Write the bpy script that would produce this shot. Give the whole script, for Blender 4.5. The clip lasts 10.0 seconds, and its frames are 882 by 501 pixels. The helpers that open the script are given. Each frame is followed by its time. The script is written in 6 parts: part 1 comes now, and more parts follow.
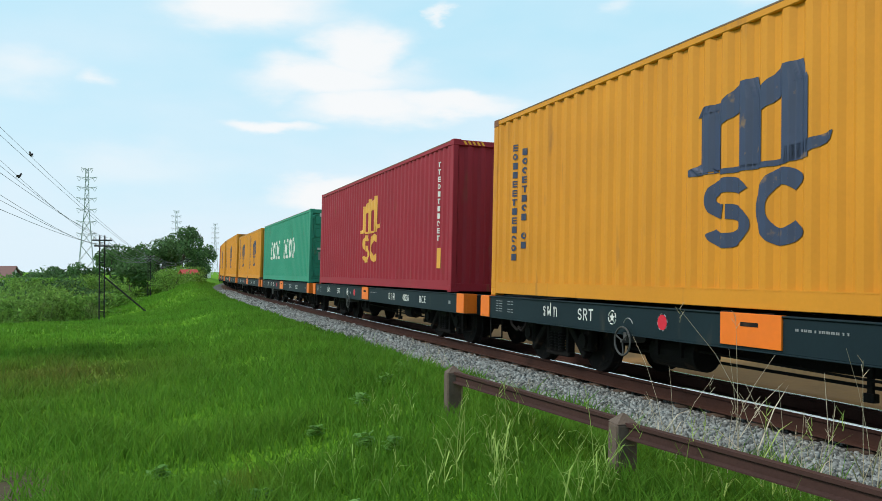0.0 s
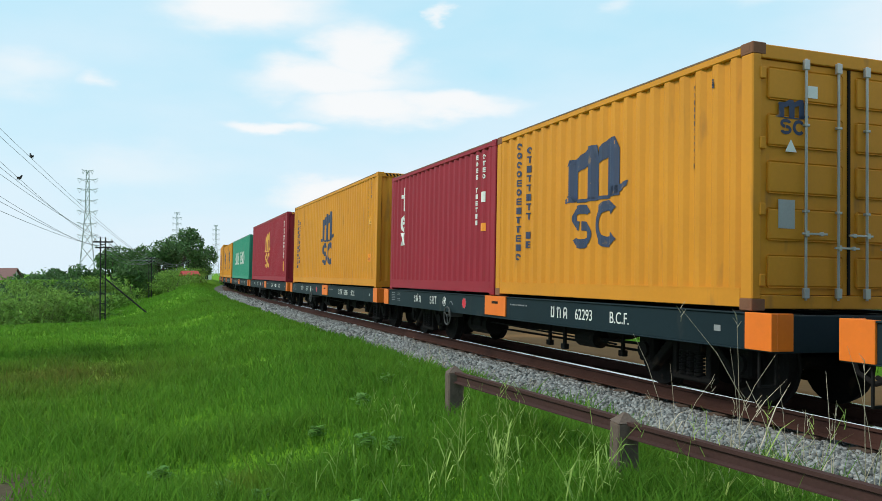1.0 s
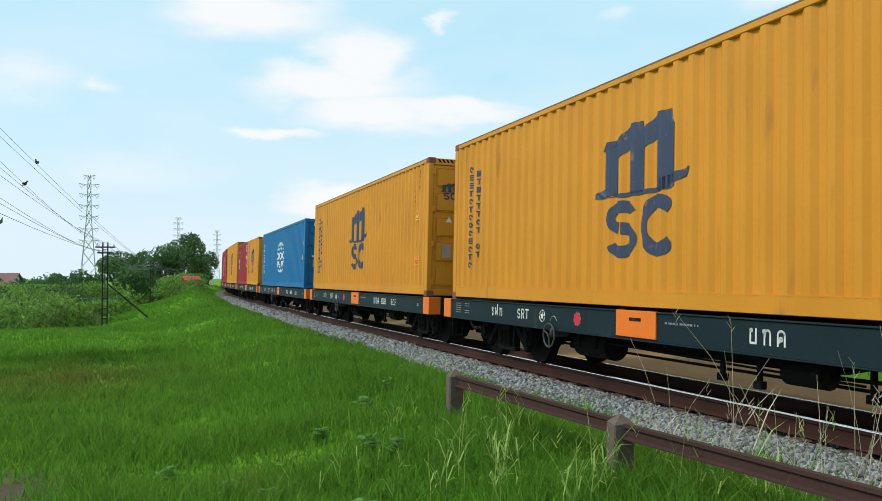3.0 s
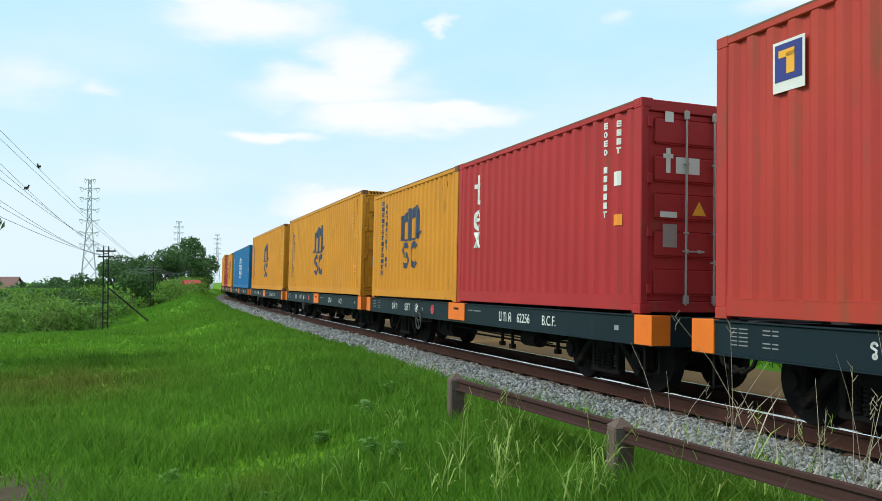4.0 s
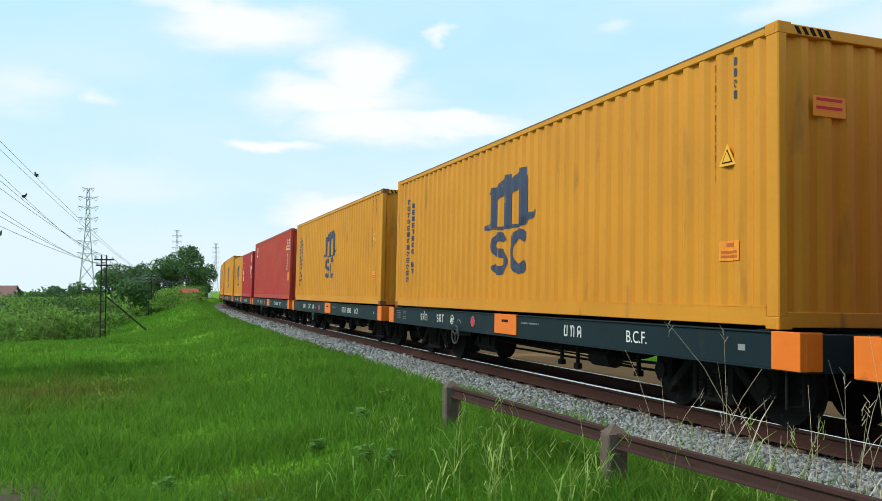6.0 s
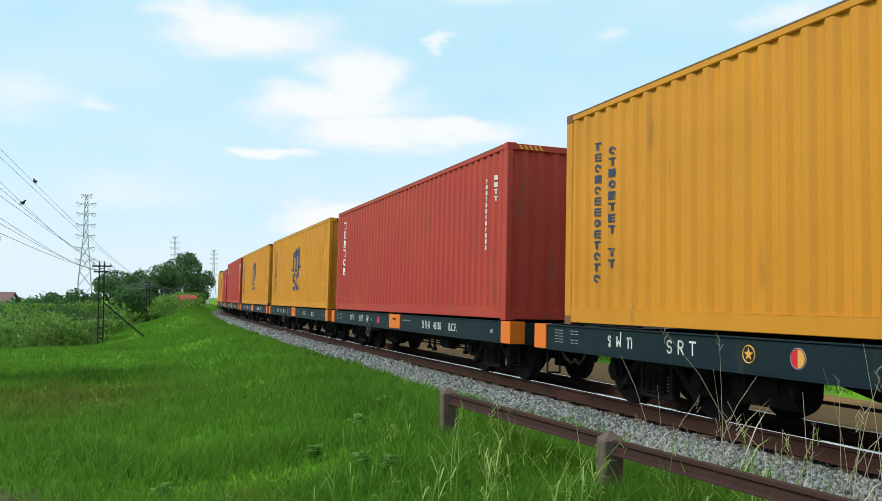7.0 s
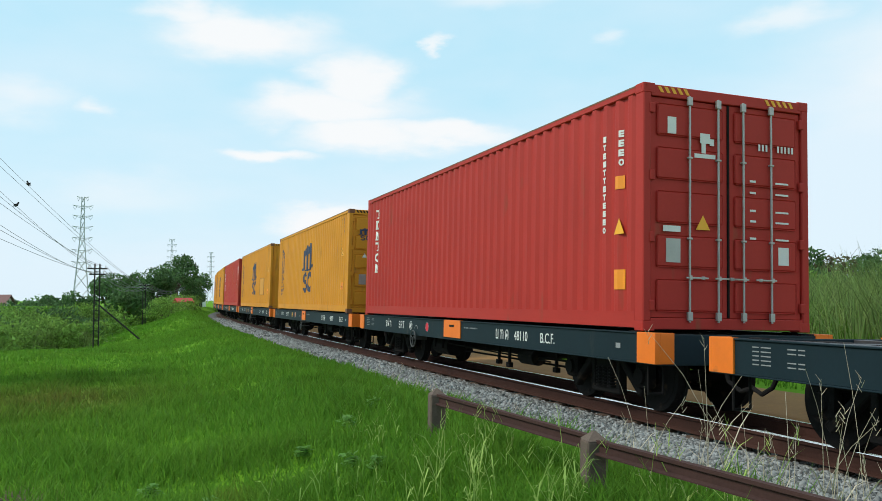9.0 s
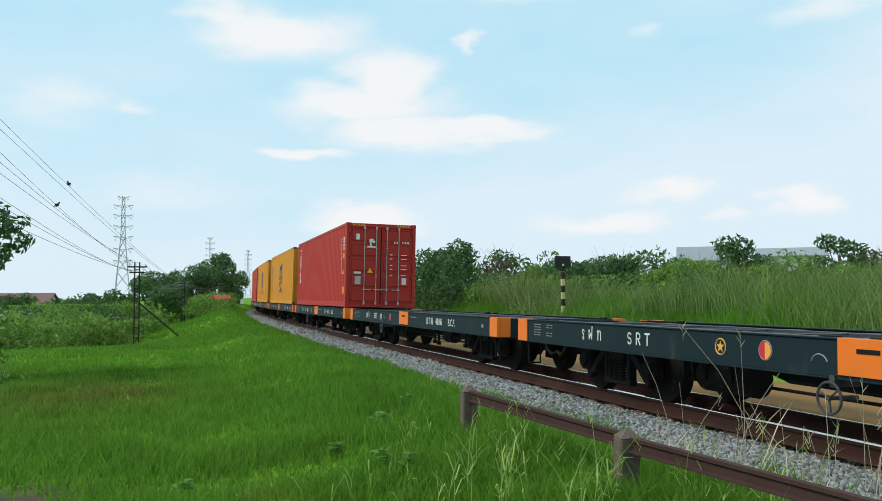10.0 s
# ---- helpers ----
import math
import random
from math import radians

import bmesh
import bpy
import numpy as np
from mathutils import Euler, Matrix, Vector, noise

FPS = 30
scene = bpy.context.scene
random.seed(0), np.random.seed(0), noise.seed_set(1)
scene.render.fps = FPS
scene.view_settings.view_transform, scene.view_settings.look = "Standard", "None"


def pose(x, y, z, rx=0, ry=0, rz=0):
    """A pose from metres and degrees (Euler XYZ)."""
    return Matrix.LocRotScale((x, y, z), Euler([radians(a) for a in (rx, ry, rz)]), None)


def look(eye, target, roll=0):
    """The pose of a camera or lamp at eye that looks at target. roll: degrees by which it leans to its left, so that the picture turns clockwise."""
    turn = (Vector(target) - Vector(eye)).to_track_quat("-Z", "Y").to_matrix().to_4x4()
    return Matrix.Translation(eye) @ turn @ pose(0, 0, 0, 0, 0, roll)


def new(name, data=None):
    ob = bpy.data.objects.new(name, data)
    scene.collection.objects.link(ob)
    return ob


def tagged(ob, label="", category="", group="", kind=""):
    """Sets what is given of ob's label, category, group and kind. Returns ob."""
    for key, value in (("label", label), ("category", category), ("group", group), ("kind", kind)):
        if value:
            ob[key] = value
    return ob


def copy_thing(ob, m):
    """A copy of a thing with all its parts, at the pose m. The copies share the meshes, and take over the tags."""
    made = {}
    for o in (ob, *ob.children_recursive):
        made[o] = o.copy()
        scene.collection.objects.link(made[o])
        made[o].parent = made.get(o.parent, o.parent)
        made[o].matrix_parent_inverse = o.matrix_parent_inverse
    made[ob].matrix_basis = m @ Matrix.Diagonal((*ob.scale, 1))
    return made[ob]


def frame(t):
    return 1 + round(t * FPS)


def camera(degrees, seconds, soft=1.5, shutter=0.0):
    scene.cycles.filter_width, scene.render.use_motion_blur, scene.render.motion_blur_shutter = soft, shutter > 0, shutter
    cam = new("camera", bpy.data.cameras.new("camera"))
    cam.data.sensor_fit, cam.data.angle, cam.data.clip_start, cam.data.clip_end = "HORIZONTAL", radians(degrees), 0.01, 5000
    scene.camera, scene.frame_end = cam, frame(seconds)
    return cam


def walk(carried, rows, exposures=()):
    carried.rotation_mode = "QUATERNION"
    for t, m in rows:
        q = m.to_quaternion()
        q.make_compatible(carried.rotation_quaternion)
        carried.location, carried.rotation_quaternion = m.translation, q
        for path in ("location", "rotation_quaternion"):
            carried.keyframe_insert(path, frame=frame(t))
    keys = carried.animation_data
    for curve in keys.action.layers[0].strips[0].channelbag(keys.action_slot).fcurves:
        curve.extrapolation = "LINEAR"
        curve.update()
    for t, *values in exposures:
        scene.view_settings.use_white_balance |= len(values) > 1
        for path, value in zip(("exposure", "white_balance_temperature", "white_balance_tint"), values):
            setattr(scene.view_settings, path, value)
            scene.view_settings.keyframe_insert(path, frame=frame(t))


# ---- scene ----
cam = camera(56.36, 10.0, soft=0.8)
PATH = (  # seconds, eye, turn to the right of +y, tilt, roll
    (0, 0.021, 0.182, 1.418, 19.897, 1.445, -0.079),
    (0.3, 0.026, 0.188, 1.411, 19.889, 1.449, -0.086),
    (0.5, 0.034, 0.194, 1.407, 19.865, 1.434, -0.171),
    (1, 0.023, 0.185, 1.413, 19.846, 1.481, -0.287),
    (1.5, 0.009, 0.148, 1.418, 19.816, 1.554, -0.398),
    (1.8, -0.014, 0.117, 1.417, 19.823, 1.668, -0.213),
    (2, -0.019, 0.107, 1.409, 19.812, 1.776, -0.118),
    (2.5, -0.02, 0.082, 1.402, 19.794, 1.862, -0.132),
    (3.8, -0.059, -0.009, 1.418, 19.764, 2.082, -0.167),
    (4, -0.057, -0.002, 1.410, 19.768, 2.167, -0.141),
    (4.5, -0.06, -0.013, 1.414, 19.759, 2.285, -0.167),
    (5, -0.051, -0.007, 1.409, 19.775, 2.368, -0.195),
    (5.5, -0.032, -0.012, 1.401, 19.807, 2.528, -0.198),
    (7, -0.042, -0.072, 1.397, 20.001, 3.258, -0.079),
    (7.5, -0.03, -0.068, 1.391, 20.023, 3.427, 0.002),
    (8, -0.037, -0.105, 1.392, 20.076, 3.541, 0.055),
    (8.2, -0.027, -0.117, 1.389, 20.083, 3.543, 0.043),
    (8.5, -0.006, -0.13, 1.391, 20.107, 3.529, -0.057),
    (9, 0.032, -0.127, 1.387, 20.188, 3.422, -0.132),
    (9.4, 0.056, -0.112, 1.383, 19.992, 3.354, -0.351),
    (9.5, 0.054, -0.125, 1.384, 19.822, 3.3, -0.322),
    (9.7, 0.068, -0.104, 1.375, 19.191, 3.327, -0.376),
    (10, 0.077, -0.106, 1.383, 17.737, 3.198, -0.354),
)
SLIP = ((0, 0.201), (0.5, -0.289), (1, 0.484), (1.5, -0.124), (1.8, 0.018), (2, -0.003), (2.5, -0.461), (3.8, 0.537), (4, 0.031), (4.5, -0.01), (5, 0.218), (5.5, -0.184), (7, -0.079), (7.5, 0.014), (8, 0.055), (8.2, 0.086), (8.5, -0.504), (9, 0.278), (9.5, -0.062), (9.7, 0.104), (10, 0.337))


def gaze(x, y, z, turn, tilt, roll):
    a, b = radians(turn), radians(tilt)
    return look((x, y, z), (x + math.sin(a) * math.cos(b), y + math.cos(a) * math.cos(b), z + math.sin(b)), roll)


EXPOSURE = ((0, 0.27), (2.5, 0.27), (4, 0.35), (5.5, 0.36), (7, 0.30), (8.5, 0.23), (9, 0.28), (9.5, 0.26), (10, 0.22))
walk(cam, [(t, gaze(*r)) for t, *r in PATH], EXPOSURE)

# ---------------------------------------------------------------- track line
BEND, EASE = -0.000243, 0.00002563     # curvature at s = 0 and its growth per metre
OFFSET, CANT = 6.644, 0.0247           # track centre abeam of the camera; lean of the track


def line_table():
    s = np.arange(-60, 420.01, 0.25)
    k = BEND + EASE * np.minimum(s, 130)
    th = np.concatenate([[0], np.cumsum((k[1:] + k[:-1]) / 2 * 0.25)])
    i0 = int(round(60 / 0.25))
    th -= th[i0]
    x = np.concatenate([[0], np.cumsum((np.sin(th[1:]) + np.sin(th[:-1])) / 2 * 0.25)])
    y = np.concatenate([[0], np.cumsum((np.cos(th[1:]) + np.cos(th[:-1])) / 2 * 0.25)])
    return s, x - x[i0] + OFFSET, y - y[i0], th


LINE_S, LINE_X, LINE_Y, LINE_T = line_table()


def on_line(s, w=0.0):
    """Point at s along the track, w metres to its left, and the heading."""
    x, y, th = (float(np.interp(s, LINE_S, a)) for a in (LINE_X, LINE_Y, LINE_T))
    return x - math.cos(th) * w, y + math.sin(th) * w, th


def line_x(y):
    return np.interp(y, LINE_Y, LINE_X)


# ---------------------------------------------------------------- light
SUN_AZ, SUN_EL = 281.0, 44.0   # degrees clockwise from +y, and above the horizon


def make_world():
    world = bpy.data.worlds.new("sky")
    scene.world = world
    world.use_nodes = True
    nt = world.node_tree
    nt.nodes.clear()
    N, L = nt.nodes.new, nt.links.new

    def math_node(op, a, b=None, clamp=False):
        n = N("ShaderNodeMath")
        n.operation, n.use_clamp = op, clamp
        for i, v in enumerate((a, b)):
            if v is None:
                continue
            if isinstance(v, (int, float)):
                n.inputs[i].default_value = v
            else:
                L(v, n.inputs[i])
        return n.outputs[0]

    sky = N("ShaderNodeTexSky")
    sky.sky_type, sky.sun_disc = "NISHITA", False
    sky.sun_elevation, sky.sun_rotation = radians(SUN_EL), radians(SUN_AZ)
    sky.air_density, sky.dust_density, sky.ozone_density = 1.0, 1.2, 1.4
    tint = N("ShaderNodeMix")
    tint.data_type = "RGBA"
    tint.inputs[0].default_value = 0.8
    L(sky.outputs[0], tint.inputs[6])
    tint.inputs[7].default_value = (2.9, 6.6, 8.0, 1)
    coord = N("ShaderNodeTexCoord")
    sep = N("ShaderNodeSeparateXYZ")
    L(coord.outputs["Generated"], sep.inputs[0])
    noise_a = N("ShaderNodeTexNoise")
    noise_a.inputs["Scale"].default_value, noise_a.inputs["Detail"].default_value = 8.0, 8.0
    noise_a.inputs["Roughness"].default_value = 0.55
    stretch = N("ShaderNodeMapping")
    stretch.inputs["Scale"].default_value = (1.0, 1.0, 2.6)
    L(coord.outputs["Generated"], stretch.inputs[0])
    L(stretch.outputs[0], noise_a.inputs["Vector"])
    wob = N("ShaderNodeSeparateColor")
    L(noise_a.outputs["Color"], wob.inputs[0])
    az = math_node("ARCTAN2", sep.outputs[0], sep.outputs[1])
    el = math_node("ARCSINE", sep.outputs[2])
    az = math_node("ADD", az, math_node("MULTIPLY", math_node("SUBTRACT", wob.outputs[0], 0.5), 0.14))
    el = math_node("ADD", el, math_node("MULTIPLY", math_node("SUBTRACT", wob.outputs[1], 0.5), 0.065))
    total = None
    # clouds: azimuth, elevation, half width, half height (degrees), weight
    for a, e, ra, re, wt in ((6.5, 17.6, 6.6, 1.9, 1.0), (2.5, 18.6, 3.5, 1.3, 0.8), (14.1, 15.0, 3.2, 2.3, 1.0), (12.4, 13.0, 6.6, 1.5, 1.0), (15.5, 11.3, 5.5, 1.3, 1.0),
                             (21.5, 11.5, 4.6, 0.95, 0.9), (8.2, 9.9, 3.4, 0.55, 0.9), (18.9, 17.6, 0.8, 0.7, 0.7), (32.7, 17.5, 1.4, 0.8, 0.5), (43.0, 17.6, 3.4, 1.1, 0.6),
                             (33.9, 7.0, 3.4, 0.9, 0.95), (28.5, 5.0, 4.6, 1.0, 0.8), (41.5, 5.9, 2.0, 1.2, 0.95), (37.6, 5.2, 1.8, 0.5, 0.6), (12.6, 4.9, 4.2, 1.1, 1.0),
                             (-7.0, 12.2, 4.2, 1.5, 0.55), (-2.4, 12.0, 1.7, 0.7, 0.6), (-1.0, 7.0, 8.0, 2.0, 0.45), (24.0, 20.5, 6.0, 1.2, 0.5),
                             (60.0, 14.0, 14.0, 5.0, 0.9), (-35.0, 16.0, 16.0, 5.0, 0.9),
                             (120.0, 25.0, 30.0, 9.0, 0.9), (-100.0, 28.0, 34.0, 10.0, 0.9), (170.0, 35.0, 24.0, 9.0, 0.9)):
        da = math_node("DIVIDE", math_node("SUBTRACT", az, radians(a)), radians(ra))
        de = math_node("DIVIDE", math_node("SUBTRACT", el, radians(e)), radians(re))
        q = math_node("ADD", math_node("MULTIPLY", da, da), math_node("MULTIPLY", de, de))
        m = math_node("MULTIPLY", math_node("EXPONENT", math_node("MULTIPLY", q, -0.9)), wt)
        total = m if total is None else math_node("MAXIMUM", total, m)
    ramp = N("ShaderNodeValToRGB")
    ramp.color_ramp.elements[0].position, ramp.color_ramp.elements[1].position = 0.16, 0.86
    ramp.color_ramp.interpolation = "EASE"
    L(total, ramp.inputs[0])
    # thin high veil, denser towards the horizon
    veil = N("ShaderNodeTexNoise")
    veil.inputs["Scale"].default_value, veil.inputs["Detail"].default_value = 2.2, 5.0
    L(stretch.outputs[0], veil.inputs["Vector"])
    low = math_node("SUBTRACT", 1.0, math_node("DIVIDE", el, 0.40), clamp=True)
    haze = math_node("ADD", math_node("MULTIPLY", math_node("MULTIPLY", low, low), 1.05), math_node("MULTIPLY", math_node("SUBTRACT", veil.outputs[0], 0.30), 1.6), clamp=True)
    pale = math_node("MULTIPLY", math_node("SUBTRACT", az, 0.30), 1.1, clamp=True)
    haze = math_node("ADD", haze, pale, clamp=True)
    hazed = N("ShaderNodeMix")
    hazed.data_type = "RGBA"
    L(math_node("MULTIPLY", haze, 0.85), hazed.inputs[0])
    L(tint.outputs[2], hazed.inputs[6])
    hazed.inputs[7].default_value = (6.2, 6.95, 7.6, 1)
    cloud = N("ShaderNodeMix")
    cloud.data_type = "RGBA"
    L(math_node("MULTIPLY", ramp.outputs[0], 0.92), cloud.inputs[0])
    L(hazed.outputs[2], cloud.inputs[6])
    cloud.inputs[7].default_value = (7.35, 7.4, 7.45, 1)
    back = N("ShaderNodeBackground")
    back.inputs[1].default_value = 0.108
    L(cloud.outputs[2], back.inputs[0])
    out = N("ShaderNodeOutputWorld")
    L(back.outputs[0], out.inputs[0])


make_world()
sun = new("sun", bpy.data.lights.new("sun", "SUN"))
sun.data.energy, sun.data.angle, sun.data.color = 2.1, radians(14), (1.0, 0.94, 0.83)
_a, _e = radians(SUN_AZ), radians(SUN_EL)
sun.matrix_world = look((60 * math.sin(_a) * math.cos(_e), 60 * math.cos(_a) * math.cos(_e), 60 * math.sin(_e)), (0, 0, 0))

# ---------------------------------------------------------------- materials


def material(name, base, rough=0.6, metal=0.0, fine=0.12, broad=0.18, fine_scale=60.0, broad_scale=2.0, bump=0.15, bump_scale=80.0,
             dirt=None, dirt_amount=0.0, dirt_scale=3.0, dirt_z=1.0, island=0.0, per_object=0.0, warm=None, gloss=0.5, trans=0.0, patches=()):
    """A painted or natural surface: grain and stains at two scales, optional second colour in stains, bump."""
    mat = bpy.data.materials.new(name)
    mat.use_nodes = True
    nt = mat.node_tree
    N, L = nt.nodes.new, nt.links.new
    bsdf = nt.nodes["Principled BSDF"]
    bsdf.inputs["Roughness"].default_value, bsdf.inputs["Metallic"].default_value = rough, metal
    bsdf.inputs["Specular IOR Level"].default_value = gloss
    coord = N("ShaderNodeTexCoord")

    def tex(scale, detail=4.0, sz=1.0):
        mp = N("ShaderNodeMapping")
        mp.inputs["Scale"].default_value = (scale, scale, scale * sz)
        L(coord.outputs["Object"], mp.inputs[0])
        n = N("ShaderNodeTexNoise")
        n.inputs["Scale"].default_value, n.inputs["Detail"].default_value = 1.0, detail
        L(mp.outputs[0], n.inputs["Vector"])
        return n.outputs[0]

    def mathn(op, a, b):
        n = N("ShaderNodeMath")
        n.operation = op
        for i, v in enumerate((a, b)):
            if isinstance(v, (int, float)):
                n.inputs[i].default_value = v
            else:
                L(v, n.inputs[i])
        return n.outputs[0]

    def mix(fac, a, b):
        n = N("ShaderNodeMix")
        n.data_type = "RGBA"
        for sock, v in ((n.inputs[0], fac), (n.inputs[6], a), (n.inputs[7], b)):
            if isinstance(v, (int, float)):
                sock.default_value = v
            elif isinstance(v, tuple):
                sock.default_value = (*v, 1)
            else:
                L(v, sock)
        return n.outputs[2]

    value = mathn("ADD", mathn("MULTIPLY", mathn("SUBTRACT", tex(fine_scale), 0.5), 2 * fine), mathn("MULTIPLY", mathn("SUBTRACT", tex(broad_scale), 0.5), 2 * broad))
    if island:
        geo = N("ShaderNodeNewGeometry")
        value = mathn("ADD", value, mathn("MULTIPLY", mathn("SUBTRACT", geo.outputs["Random Per Island"], 0.5), 2 * island))
    if per_object:
        info = N("ShaderNodeObjectInfo")
        value = mathn("ADD", value, mathn("MULTIPLY", mathn("SUBTRACT", info.outputs["Random"], 0.5), 2 * per_object))
    colour = base
    if warm:
        colour = mix(mathn("MULTIPLY", tex(broad_scale * 0.6, 2.0), 1.0), base, warm)
    for px, py, rad, tone, amount in patches:
        sep = N("ShaderNodeSeparateXYZ")
        L(coord.outputs["Object"], sep.inputs[0])
        dx, dy = mathn("SUBTRACT", sep.outputs[0], px), mathn("SUBTRACT", sep.outputs[1], py)
        q = mathn("DIVIDE", mathn("ADD", mathn("MULTIPLY", dx, dx), mathn("MULTIPLY", mathn("MULTIPLY", dy, dy), 0.35)), -rad * rad)
        spot = mathn("MULTIPLY", mathn("EXPONENT", q, 0.0), mathn("MULTIPLY", tex(3.0, 3.0), 1.8 * amount))
        spot = mathn("MINIMUM", spot, 0.95)
        colour = mix(spot, colour, tone)
    bright = N("ShaderNodeHueSaturation")
    L(mathn("ADD", value, 1.0), bright.inputs["Value"])
    if isinstance(colour, tuple):
        bright.inputs["Color"].default_value = (*colour, 1)
    else:
        L(colour, bright.inputs["Color"])
    colour = bright.outputs[0]
    if dirt and dirt_amount:
        ramp = N("ShaderNodeValToRGB")
        ramp.color_ramp.elements[0].position, ramp.color_ramp.elements[1].position = 0.68 - 0.2 * dirt_amount, 0.86 - 0.16 * dirt_amount
        L(tex(dirt_scale, 6.0, dirt_z), ramp.inputs[0])
        colour = mix(mathn("MULTIPLY", ramp.outputs[0], 0.85), colour, dirt)
    L(colour, bsdf.inputs["Base Color"])
    if trans:
        bsdf.inputs["Subsurface Weight"].default_value = 0.0
        thin = N("ShaderNodeBsdfTranslucent")
        L(colour, thin.inputs[0])
        both = N("ShaderNodeMixShader")
        both.inputs[0].default_value = trans
        L(bsdf.outputs[0], both.inputs[1])
        L(thin.outputs[0], both.inputs[2])
        L(both.outputs[0], nt.nodes["Material Output"].inputs[0])
    if bump:
        b = N("ShaderNodeBump")
        b.inputs["Strength"].default_value, b.inputs["Distance"].default_value = bump, 0.01
        L(tex(bump_scale, 3.0), b.inputs["Height"])
        L(b.outputs[0], bsdf.inputs["Normal"])
    return mat


def paint(name, base, rust=0.35, rough=0.62, fade=None):
    return material(name, base, rough=rough, gloss=0.35, fine=0.06, broad=0.16, fine_scale=25, broad_scale=0.9, bump=0.05, bump_scale=30,
                    dirt=(0.16, 0.075, 0.035), dirt_amount=rust, dirt_scale=3.5, dirt_z=0.22, warm=fade)


